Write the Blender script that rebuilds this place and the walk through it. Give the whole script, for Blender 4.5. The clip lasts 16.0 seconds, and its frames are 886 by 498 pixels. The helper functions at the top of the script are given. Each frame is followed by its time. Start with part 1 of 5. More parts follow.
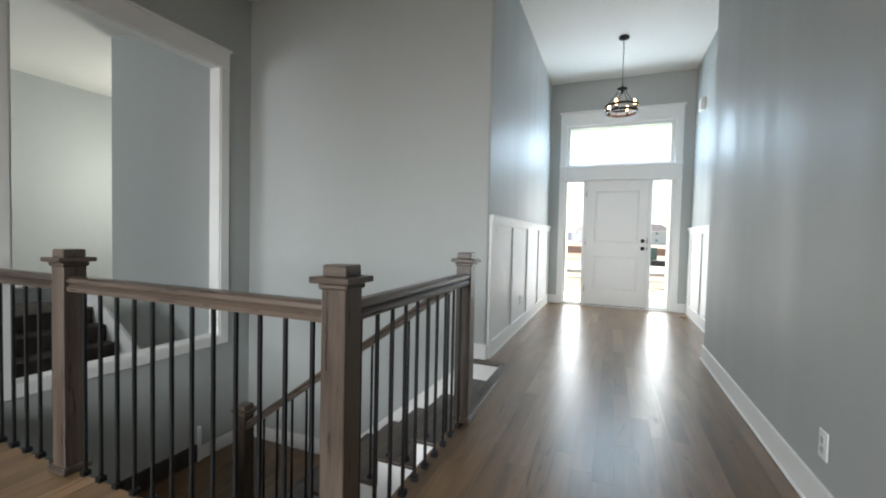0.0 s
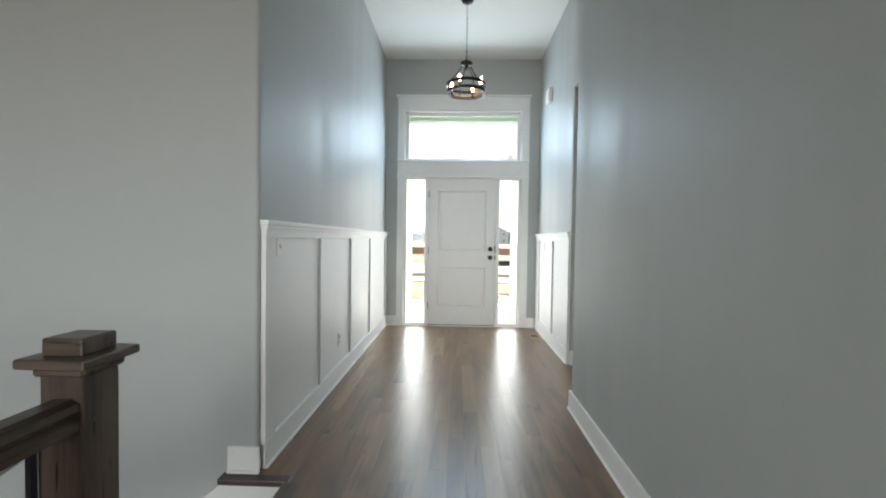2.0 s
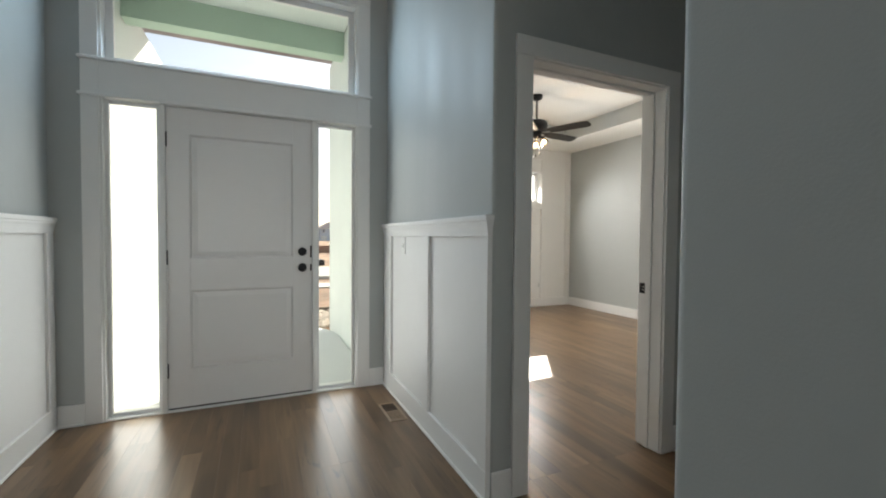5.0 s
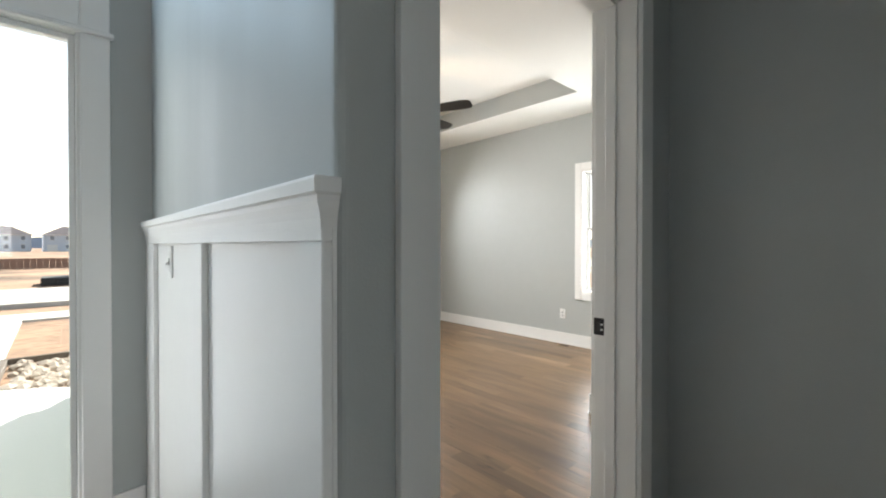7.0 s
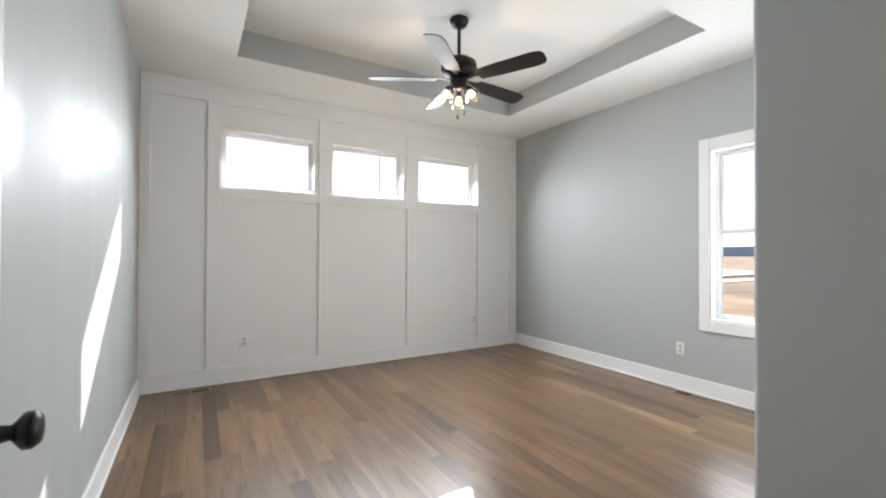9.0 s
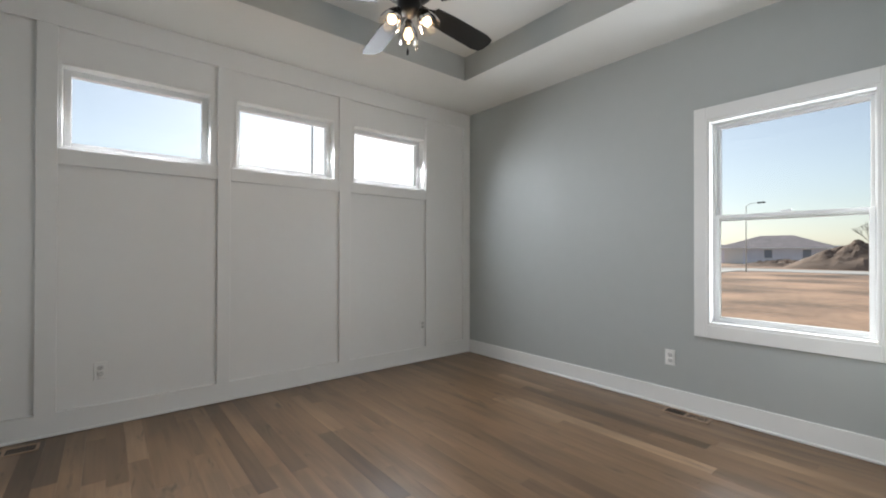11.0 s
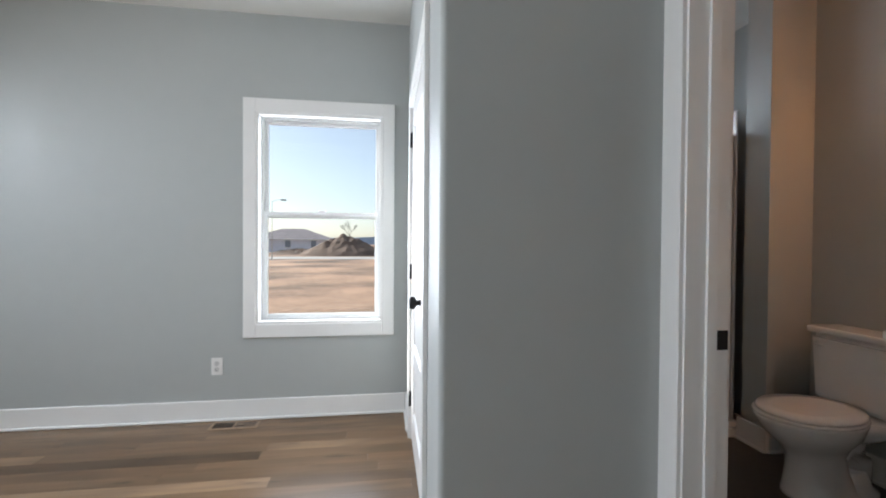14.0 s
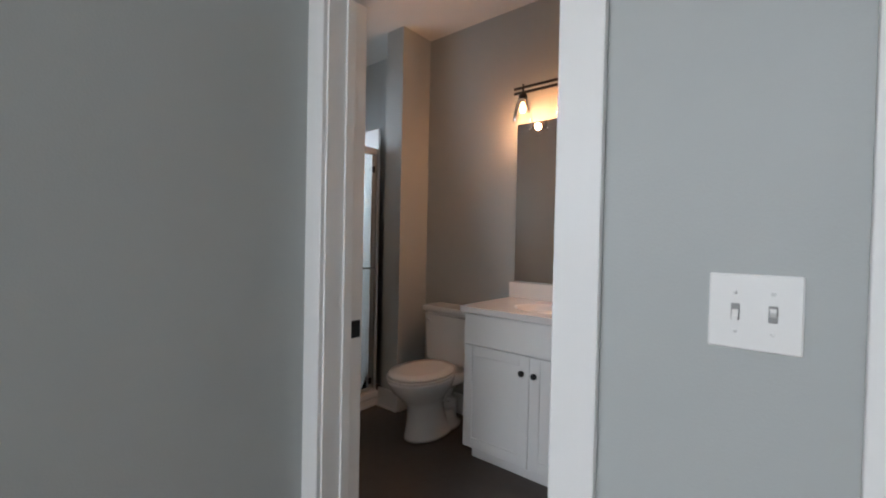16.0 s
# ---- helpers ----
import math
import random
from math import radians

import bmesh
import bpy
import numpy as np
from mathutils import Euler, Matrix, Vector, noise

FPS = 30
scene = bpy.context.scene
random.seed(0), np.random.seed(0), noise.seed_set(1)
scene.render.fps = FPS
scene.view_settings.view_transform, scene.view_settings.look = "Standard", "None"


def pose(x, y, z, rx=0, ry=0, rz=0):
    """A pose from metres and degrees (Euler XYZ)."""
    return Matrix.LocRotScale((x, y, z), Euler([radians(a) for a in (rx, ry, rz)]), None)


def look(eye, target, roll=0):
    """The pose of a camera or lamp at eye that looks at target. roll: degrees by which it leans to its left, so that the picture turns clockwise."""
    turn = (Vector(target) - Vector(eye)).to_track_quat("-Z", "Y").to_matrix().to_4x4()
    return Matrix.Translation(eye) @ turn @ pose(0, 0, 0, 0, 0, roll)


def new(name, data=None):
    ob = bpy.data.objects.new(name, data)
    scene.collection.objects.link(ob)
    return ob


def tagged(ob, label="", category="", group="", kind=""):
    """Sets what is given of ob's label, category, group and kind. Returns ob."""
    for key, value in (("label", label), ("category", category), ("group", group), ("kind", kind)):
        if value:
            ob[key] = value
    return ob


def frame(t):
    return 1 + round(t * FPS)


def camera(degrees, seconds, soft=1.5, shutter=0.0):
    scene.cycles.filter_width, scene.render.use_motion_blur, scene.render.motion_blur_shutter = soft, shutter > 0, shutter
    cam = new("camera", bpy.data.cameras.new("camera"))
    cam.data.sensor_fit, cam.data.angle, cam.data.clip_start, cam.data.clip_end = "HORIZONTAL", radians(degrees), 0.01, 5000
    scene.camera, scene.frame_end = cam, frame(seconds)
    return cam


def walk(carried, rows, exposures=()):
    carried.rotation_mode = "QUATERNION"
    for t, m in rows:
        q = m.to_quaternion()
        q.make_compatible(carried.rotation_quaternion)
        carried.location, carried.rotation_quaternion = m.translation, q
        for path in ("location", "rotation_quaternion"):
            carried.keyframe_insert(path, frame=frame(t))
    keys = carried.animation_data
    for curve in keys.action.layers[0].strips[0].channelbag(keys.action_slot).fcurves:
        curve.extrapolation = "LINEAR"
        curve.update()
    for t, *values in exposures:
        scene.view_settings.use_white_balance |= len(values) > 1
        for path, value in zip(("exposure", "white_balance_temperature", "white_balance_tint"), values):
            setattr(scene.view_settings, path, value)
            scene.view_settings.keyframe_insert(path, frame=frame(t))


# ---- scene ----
cam = camera(93.8, 16.0, 2.0)
PATH = [
    (0, (0.084, -0.217, 1.105), (-0.671, 1.634, 1.039), 1.3),
    (0.5, (0.02, 0.093, 1.132), (-0.438, 2.039, 1.068), 1.3),
    (1, (0.001, 0.425, 1.168), (-0.253, 2.407, 1.105), 1.2),
    (1.5, (0.048, 0.843, 1.186), (-0.089, 2.837, 1.132), 0.9),
    (2, (0.07, 1.278, 1.215), (0.001, 3.277, 1.167), 0.8),
    (2.5, (0.123, 1.698, 1.238), (0.095, 3.697, 1.191), 0.7),
    (3, (0.097, 2.134, 1.25), (0.132, 4.133, 1.203), 0.6),
    (3.2, (0.09, 2.318, 1.24), (0.161, 4.316, 1.201), 0.6),
    (5.3, (0.273, 3.965, 1.179), (1.231, 5.72, 1.138), 0.4),
    (5.5, (0.312, 4.092, 1.156), (1.363, 5.794, 1.135), 0.3),
    (6, (0.475, 4.348, 1.155), (1.718, 5.915, 1.141), 0.2),
    (6.5, (0.67, 4.579, 1.176), (2.019, 6.056, 1.158), -0.1),
    (7, (0.869, 4.793, 1.199), (2.231, 6.258, 1.183), 0.0),
    (7.5, (1.146, 4.933, 1.21), (2.436, 6.462, 1.207), -0.1),
    (8, (1.37, 5.092, 1.213), (2.528, 6.723, 1.224), -0.1),
    (8.2, (1.442, 5.15, 1.219), (2.54, 6.822, 1.235), 0.0),
    (10.3, (2.002, 5.925, 1.173), (3.001, 7.658, 1.194), 0.3),
    (10.5, (2.038, 6.002, 1.177), (3.101, 7.696, 1.195), 0.3),
    (11, (2.111, 6.174, 1.157), (3.374, 7.725, 1.169), 0.1),
    (11.5, (2.2, 6.29, 1.155), (3.688, 7.626, 1.158), 0.0),
    (12, (2.299, 6.368, 1.163), (3.995, 7.427, 1.155), 0.0),
    (12.5, (2.362, 6.393, 1.159), (4.218, 7.138, 1.146), 0.1),
    (13, (2.404, 6.427, 1.169), (4.361, 6.842, 1.156), 0.2),
    (13.5, (2.414, 6.435, 1.179), (4.412, 6.506, 1.159), 0.3),
    (14, (2.445, 6.395, 1.205), (4.426, 6.12, 1.177), 0.4),
    (14.5, (2.466, 6.334, 1.216), (4.368, 5.714, 1.182), 0.4),
    (15, (2.464, 6.324, 1.216), (4.215, 5.358, 1.188), 0.7),
    (15.5, (2.462, 6.305, 1.227), (4.006, 5.034, 1.193), 0.8),
    (16, (2.446, 6.288, 1.22), (3.715, 4.742, 1.187), 1.2),
]
walk(cam, [(t, look(eye, target, roll)) for t, eye, target, roll in PATH], [(0, 2.85, 6800, 10), (2.0, 2.7, 6950, 10), (3.2, 2.45, 7100, 10), (5.3, 1.75, 7050, 10), (6.1, 2.1, 6850, 10), (6.6, 2.1, 6800, 10), (7.1, 2.05, 6800, 10), (7.5, 1.8, 6750, 10), (8.2, 1.97, 6450, 10), (10.3, 1.33, 6250, 10), (12.5, 1.0, 6200, 10), (14, 1.4, 6050, 10), (14.8, 1.4, 6050, 10), (16, 1.45, 6000, 10)])

# ---------------------------------------------------------------- light
SUN_AZ, SUN_EL = 33.7, 30.6
world = bpy.data.worlds.new("sky")
scene.world = world
world.use_nodes = True
wn = world.node_tree.nodes
wl = world.node_tree.links
sky = wn.new("ShaderNodeTexSky")
sky.sky_type = 'NISHITA'
sky.sun_disc = False
sky.sun_elevation = radians(SUN_EL)
sky.sun_rotation = radians(SUN_AZ)
sky.dust_density = 0.9
sky.ozone_density = 1.0
wn["Background"].inputs["Strength"].default_value = 0.057
haze = wn.new("ShaderNodeHueSaturation")
haze.inputs["Saturation"].default_value = 0.62
wl.new(sky.outputs[0], haze.inputs["Color"])
wl.new(haze.outputs[0], wn["Background"].inputs["Color"])

sun_data = bpy.data.lights.new("sun", 'SUN')
sun_data.energy, sun_data.angle, sun_data.color = 3.3, radians(0.5), (1.0, 0.95, 0.86)
sun = new("sun", sun_data)
toward_sun = Vector((math.sin(radians(SUN_AZ)) * math.cos(radians(SUN_EL)), math.cos(radians(SUN_AZ)) * math.cos(radians(SUN_EL)), math.sin(radians(SUN_EL))))
sun.matrix_world = look(toward_sun * 30, (0, 0, 0))


def area_lamp(name, at, to, wide, high, power, colour=(0.86, 0.93, 1.0), spread=180):
    """An area lamp: sky light in a window's opening, or an added fill."""
    d = bpy.data.lights.new(name, 'AREA')
    d.shape, d.size, d.size_y, d.energy, d.color = 'RECTANGLE', wide, high, power, colour
    d.spread = radians(spread)
    new(name, d).matrix_world = look(at, to)


for lamp_x in (2.309, 3.322, 4.342):
    area_lamp("skylight_north", (lamp_x, 9.76, 2.10), (lamp_x, 8.76, 1.55), 0.80, 0.26, 7.2, (0.93, 0.96, 1.0), 140)
area_lamp("skylight_east", (5.463, 6.84, 1.365), (3.2, 6.84, 1.365), 0.78, 1.34, 9, (0.90, 0.95, 1.0), 165)
area_lamp("skylight_transom", (0.13, 7.01, 2.63), (0.13, 3.0, 1.6), 1.48, 0.58, 5.0, (0.52, 0.75, 1.0))
area_lamp("skylight_sidelight", (-0.519, 7.01, 1.04), (-0.519, 4.0, 0.9), 0.25, 1.95, 1.6, (0.88, 0.94, 1.0))
area_lamp("skylight_sidelight", (0.777, 7.01, 1.04), (0.777, 4.0, 0.9), 0.25, 1.95, 1.6, (0.88, 0.94, 1.0))
# added fill from behind the start, no window seen there
area_lamp("fill_back", (-1.5, -3.24, 1.65), (-1.5, 1.5, -0.3), 3.3, 1.45, 13, (0.90, 0.95, 1.0), 90)
# two added fills that brighten the west room; its walls have no windows
area_lamp("fill_west", (-7.6, 5.86, 1.9), (-8.7, 2.5, 1.4), 1.6, 1.6, 18, (0.95, 0.97, 0.92))
area_lamp("fill_west_back", (-6.5, -3.05, 1.7), (-6.0, 3.0, 1.0), 2.0, 1.4, 17)
# added fill inside the shower, out of view
area_lamp("fill_shower", (5.36, 4.95, 1.75), (4.8, 4.3, 1.2), 0.5, 0.8, 4.0)


def bulb_lamp(name, at, power, colour, radius=0.02):
    """The light of a lit bulb."""
    d = bpy.data.lights.new(name, 'POINT')
    d.energy, d.color, d.shadow_soft_size = power, colour, radius
    new(name, d).location = at


for lamp_x in (3.14, 3.42, 3.70):
    bulb_lamp("vanity_bulb", (lamp_x, 4.02, 1.985), 1.6, (1.0, 0.46, 0.21))
bulb_lamp("fan_bulb", (3.40, 8.06, 2.28), 2.5, (1.0, 0.72, 0.45))


# ---------------------------------------------------------------- materials
def material(name, colour, rough=0.5, metal=0.0, vary=0.06, scale=6.0, bump=0.0, bump_scale=60.0, coat=0.0, spec=0.5, rvary=0.05, roller=0.0):
    """A painted or plain surface: two scales of colour change, fine relief."""
    m = bpy.data.materials.new(name)
    m.use_nodes = True
    n, l = m.node_tree.nodes, m.node_tree.links
    b = n["Principled BSDF"]
    b.inputs["Roughness"].default_value, b.inputs["Metallic"].default_value = rough, metal
    b.inputs["Coat Weight"].default_value = coat
    b.inputs["Specular IOR Level"].default_value = spec
    co = n.new("ShaderNodeNewGeometry")
    big, small = n.new("ShaderNodeTexNoise"), n.new("ShaderNodeTexNoise")
    big.inputs["Scale"].default_value, small.inputs["Scale"].default_value = scale * 0.25, scale * 5
    big.inputs["Detail"].default_value = small.inputs["Detail"].default_value = 4
    mixf = n.new("ShaderNodeMath")
    mixf.operation = 'MULTIPLY_ADD'
    mixf.inputs[1].default_value = 0.4
    ramp = n.new("ShaderNodeMapRange")
    ramp.inputs["From Min"].default_value, ramp.inputs["From Max"].default_value = 0.45, 0.95
    ramp.inputs["To Min"].default_value, ramp.inputs["To Max"].default_value = 1 - vary, 1 + vary
    mul = n.new("ShaderNodeMix")
    mul.data_type, mul.blend_type = 'RGBA', 'MULTIPLY'
    mul.inputs["Factor"].default_value = 1
    mul.inputs["A"].default_value = (*colour, 1)
    for t in (big, small):
        l.new(co.outputs["Position"], t.inputs["Vector"])
    l.new(small.outputs["Fac"], mixf.inputs[0])
    l.new(big.outputs["Fac"], mixf.inputs[2])
    l.new(mixf.outputs[0], ramp.inputs["Value"])
    l.new(ramp.outputs[0], mul.inputs["B"])
    l.new(mul.outputs["Result"], b.inputs["Base Color"])
    rr = n.new("ShaderNodeMapRange")
    rr.inputs["To Min"].default_value, rr.inputs["To Max"].default_value = max(rough - rvary, 0.02), min(rough + rvary, 1)
    l.new(big.outputs["Fac"], rr.inputs["Value"])
    l.new(rr.outputs[0], b.inputs["Roughness"])
    if roller:
        st, nz, ra = n.new("ShaderNodeVectorMath"), n.new("ShaderNodeTexNoise"), n.new("ShaderNodeMapRange")
        st.operation = 'MULTIPLY'
        st.inputs[1].default_value = (5.0, 5.0, 0.35)
        nz.inputs["Scale"].default_value, nz.inputs["Detail"].default_value = 1.0, 3
        ra.inputs["From Min"].default_value, ra.inputs["From Max"].default_value = 0.3, 0.7
        ra.inputs["To Min"].default_value, ra.inputs["To Max"].default_value = rough - roller, rough + roller
        l.new(co.outputs["Position"], st.inputs[0])
        l.new(st.outputs[0], nz.inputs["Vector"])
        l.new(nz.outputs["Fac"], ra.inputs["Value"])
        l.new(ra.outputs[0], b.inputs["Roughness"])
    if bump:
        t, bn = n.new("ShaderNodeTexNoise"), n.new("ShaderNodeBump")
        t.inputs["Scale"].default_value, t.inputs["Detail"].default_value = bump_scale, 3
        bn.inputs["Strength"].default_value, bn.inputs["Distance"].default_value = bump, 0.004
        l.new(co.outputs["Position"], t.inputs["Vector"])
        l.new(t.outputs["Fac"], bn.inputs["Height"])
        l.new(bn.outputs["Normal"], b.inputs["Normal"])
    return m


def wood(name, dark, light, rough=0.4, axis=1, island=False, spread=0.55, grain=1.0, low=0.5, coarse_amount=1.0, relief=0.12, gloss_change=0.08):
    """Grained wood along one axis; each piece has its own tone."""
    m = bpy.data.materials.new(name)
    m.use_nodes = True
    n, l = m.node_tree.nodes, m.node_tree.links
    b = n["Principled BSDF"]
    geo = n.new("ShaderNodeNewGeometry")
    info = n.new("ShaderNodeObjectInfo")
    rnd = geo.outputs["Random Per Island"] if island else info.outputs["Random"]
    shift = n.new("ShaderNodeVectorMath")
    shift.operation = 'SCALE'
    shift.inputs[0].default_value = (37, 53, 71)
    l.new(rnd, shift.inputs["Scale"])
    add = n.new("ShaderNodeVectorMath")
    l.new(geo.outputs["Position"], add.inputs[0])
    l.new(shift.outputs[0], add.inputs[1])
    stretch = n.new("ShaderNodeVectorMath")
    stretch.operation = 'MULTIPLY'
    k = [14.0, 14.0, 14.0]
    k[axis] = 0.9
    stretch.inputs[1].default_value = k
    l.new(add.outputs[0], stretch.inputs[0])
    coarse, fine = n.new("ShaderNodeTexNoise"), n.new("ShaderNodeTexNoise")
    coarse.inputs["Scale"].default_value, coarse.inputs["Detail"].default_value, coarse.inputs["Distortion"].default_value = 0.8, 5, 0.5
    fine.inputs["Scale"].default_value, fine.inputs["Detail"].default_value = 7, 4
    for t in (coarse, fine):
        l.new(stretch.outputs[0], t.inputs["Vector"])
    s1 = n.new("ShaderNodeMath")
    s1.operation = 'MULTIPLY_ADD'
    s1.inputs[1].default_value = 0.45 * grain
    l.new(fine.outputs["Fac"], s1.inputs[0])
    s0 = n.new("ShaderNodeMath")
    s0.operation = 'MULTIPLY'
    s0.inputs[1].default_value = coarse_amount
    l.new(coarse.outputs["Fac"], s0.inputs[0])
    l.new(s0.outputs[0], s1.inputs[2])
    s2 = n.new("ShaderNodeMath")
    s2.operation = 'MULTIPLY_ADD'
    s2.inputs[1].default_value = spread
    l.new(rnd, s2.inputs[0])
    l.new(s1.outputs[0], s2.inputs[2])
    ramp = n.new("ShaderNodeValToRGB")
    ramp.color_ramp.elements[0].position, ramp.color_ramp.elements[0].color = low, (*dark, 1)
    ramp.color_ramp.elements[1].position, ramp.color_ramp.elements[1].color = min(low + 0.28 + spread * 0.75, 1.0), (*light, 1)
    l.new(s2.outputs[0], ramp.inputs["Fac"])
    l.new(ramp.outputs["Color"], b.inputs["Base Color"])
    rr = n.new("ShaderNodeMapRange")
    rr.inputs["To Min"].default_value, rr.inputs["To Max"].default_value = rough - gloss_change, rough + gloss_change
    l.new(fine.outputs["Fac"], rr.inputs["Value"])
    l.new(rr.outputs[0], b.inputs["Roughness"])
    bn = n.new("ShaderNodeBump")
    bn.inputs["Strength"].default_value, bn.inputs["Distance"].default_value = relief, 0.002
    l.new(s1.outputs[0], bn.inputs["Height"])
    l.new(bn.outputs["Normal"], b.inputs["Normal"])
    return m


def glass(name, tint=(1, 1, 1), rough=0.0):
    """Thin clear pane: passes light straight through, mirrors at grazing angles."""
    m = bpy.data.materials.new(name)
    m.use_nodes = True
    n, l = m.node_tree.nodes, m.node_tree.links
    n.remove(n["Principled BSDF"])
    clear, gloss, fres, mix = n.new("ShaderNodeBsdfTransparent"), n.new("ShaderNodeBsdfGlossy"), n.new("ShaderNodeFresnel"), n.new("ShaderNodeMixShader")
    clear.inputs["Color"].default_value = (*tint, 1)
    gloss.inputs["Roughness"].default_value = rough
    fres.inputs["IOR"].default_value = 1.45
    l.new(fres.outputs[0], mix.inputs["Fac"])
    l.new(clear.outputs[0], mix.inputs[1])
    l.new(gloss.outputs[0], mix.inputs[2])
    l.new(mix.outputs[0], n["Material Output"].inputs["Surface"])
    return m


def glow(name, colour, strength):
    m = bpy.data.materials.new(name)
    m.use_nodes = True
    b = m.node_tree.nodes["Principled BSDF"]
    b.inputs["Base Color"].default_value = (*colour, 1)
    b.inputs["Emission Color"].default_value = (*colour, 1)
    b.inputs["Emission Strength"].default_value = strength
    return m


GREY = material("grey_wall_paint", (0.430, 0.452, 0.444), 0.52, vary=0.03, scale=2, bump=0.12, bump_scale=180, spec=0.30, roller=0.09)
WHITE = material("white_trim_paint", (0.80, 0.80, 0.785), 0.42, vary=0.02, scale=3, bump=0.04, bump_scale=90, spec=0.38)
DOORW = material("white_door_paint", (0.79, 0.78, 0.765), 0.36, vary=0.02, scale=3, bump=0.06, bump_scale=120)
CEIL = material("white_ceiling_paint", (0.80, 0.79, 0.75), 0.85, vary=0.02, scale=2, bump=0.2, bump_scale=110)


def oak_floor(name, island=False):
    """Satin oak boards: each board has its own tone, soft figure along y, a few dark mineral streaks."""
    m = bpy.data.materials.new(name)
    m.use_nodes = True
    n, l = m.node_tree.nodes, m.node_tree.links
    b = n["Principled BSDF"]
    geo, info = n.new("ShaderNodeNewGeometry"), n.new("ShaderNodeObjectInfo")
    rnd = geo.outputs["Random Per Island"] if island else info.outputs["Random"]
    tone = n.new("ShaderNodeValToRGB")
    e = tone.color_ramp.elements
    e[0].position, e[0].color = 0.0, (0.080, 0.047, 0.024, 1)
    e[1].position, e[1].color = 1.0, (0.240, 0.154, 0.088, 1)
    for p, c in ((0.07, (0.114, 0.068, 0.035, 1)), (0.14, (0.142, 0.085, 0.044, 1)), (0.5, (0.158, 0.095, 0.049, 1)), (0.84, (0.176, 0.107, 0.056, 1)), (0.93, (0.204, 0.128, 0.072, 1))):
        e.new(p).color = c
    l.new(rnd, tone.inputs["Fac"])
    shift, add = n.new("ShaderNodeVectorMath"), n.new("ShaderNodeVectorMath")
    shift.operation = 'SCALE'
    shift.inputs[0].default_value = (37, 53, 71)
    l.new(rnd, shift.inputs["Scale"])
    l.new(geo.outputs["Position"], add.inputs[0])
    l.new(shift.outputs[0], add.inputs[1])

    def figure(across, along, detail, distortion, lo, hi, to_lo, to_hi):
        st, nz, mr = n.new("ShaderNodeVectorMath"), n.new("ShaderNodeTexNoise"), n.new("ShaderNodeMapRange")
        st.operation = 'MULTIPLY'
        st.inputs[1].default_value = (across, along, across)
        nz.inputs["Scale"].default_value, nz.inputs["Detail"].default_value, nz.inputs["Distortion"].default_value = 1.0, detail, distortion
        mr.inputs["From Min"].default_value, mr.inputs["From Max"].default_value = lo, hi
        mr.inputs["To Min"].default_value, mr.inputs["To Max"].default_value = to_lo, to_hi
        l.new(add.outputs[0], st.inputs[0])
        l.new(st.outputs[0], nz.inputs["Vector"])
        l.new(nz.outputs["Fac"], mr.inputs["Value"])
        return mr.outputs[0]
    soft = figure(7.0, 1.1, 2, 0.9, 0.3, 0.7, 0.70, 1.26)
    grain = figure(60.0, 1.6, 2, 0.2, 0.3, 0.7, 0.90, 1.10)
    streak = figure(13.0, 1.7, 4, 1.6, 0.62, 0.72, 1.0, 0.45)
    p1, p2, sc = n.new("ShaderNodeMath"), n.new("ShaderNodeMath"), n.new("ShaderNodeVectorMath")
    p1.operation = p2.operation = 'MULTIPLY'
    sc.operation = 'SCALE'
    l.new(soft, p1.inputs[0])
    l.new(grain, p1.inputs[1])
    l.new(p1.outputs[0], p2.inputs[0])
    l.new(streak, p2.inputs[1])
    l.new(tone.outputs["Color"], sc.inputs[0])
    l.new(p2.outputs[0], sc.inputs["Scale"])
    l.new(sc.outputs[0], b.inputs["Base Color"])
    b.inputs["Roughness"].default_value = 0.31
    b.inputs["IOR"].default_value = 1.52
    return m


PLANK = oak_floor("oak_plank")
PLANKS = oak_floor("oak_planks", island=True)
SUBFLOOR = material("dark_joint", (0.03, 0.02, 0.014), 0.8)
STAIN = wood("stained_wood_upright", (0.014, 0.010, 0.008), (0.088, 0.065, 0.050), 0.30, axis=2, spread=0.1)
STAIN_X = wood("stained_wood_x", (0.014, 0.010, 0.008), (0.088, 0.065, 0.050), 0.30, axis=0, spread=0.1)
STAIN_Y = wood("stained_wood_y", (0.014, 0.010, 0.008), (0.088, 0.065, 0.050), 0.30, axis=1, spread=0.1)
IRON = material("black_iron", (0.018, 0.018, 0.02), 0.42, metal=0.6, vary=0.1, scale=20)
BLACK = material("black_hardware", (0.012, 0.012, 0.013), 0.38, metal=0.4, vary=0.1, scale=30)
GLASS = glass("window_glass", (0.97, 1.0, 0.985))
LAMPGLASS = glass("lamp_glass", (1, 0.96, 0.90))
SHOWERGLASS = glass("shower_glass", (0.97, 1.0, 0.99))
VINYL = material("white_vinyl", (0.80, 0.81, 0.81), 0.3, vary=0.02)
PLASTIC = material("white_plastic", (0.82, 0.82, 0.80), 0.3, vary=0.02, scale=10)
# white sockets painted greyer, in place of shading round the outlet plate
SOCKET = material("shaded_white_plastic", (0.58, 0.58, 0.57), 0.35, vary=0.02, scale=10)
SLOT = material("dark_slot", (0.02, 0.02, 0.02), 0.6)
CHROME = material("chrome", (0.75, 0.75, 0.76), 0.12, metal=1.0, vary=0.02)
CERAMIC = material("white_ceramic", (0.80, 0.79, 0.77), 0.1, vary=0.01, coat=0.5)
MIRROR = material("mirror_silver", (0.88, 0.89, 0.89), 0.015, metal=1.0, vary=0.0, rvary=0.0)
BATHTILE = material("dark_vinyl_floor", (0.075, 0.062, 0.054), 0.45, vary=0.25, scale=4, bump=0.1)
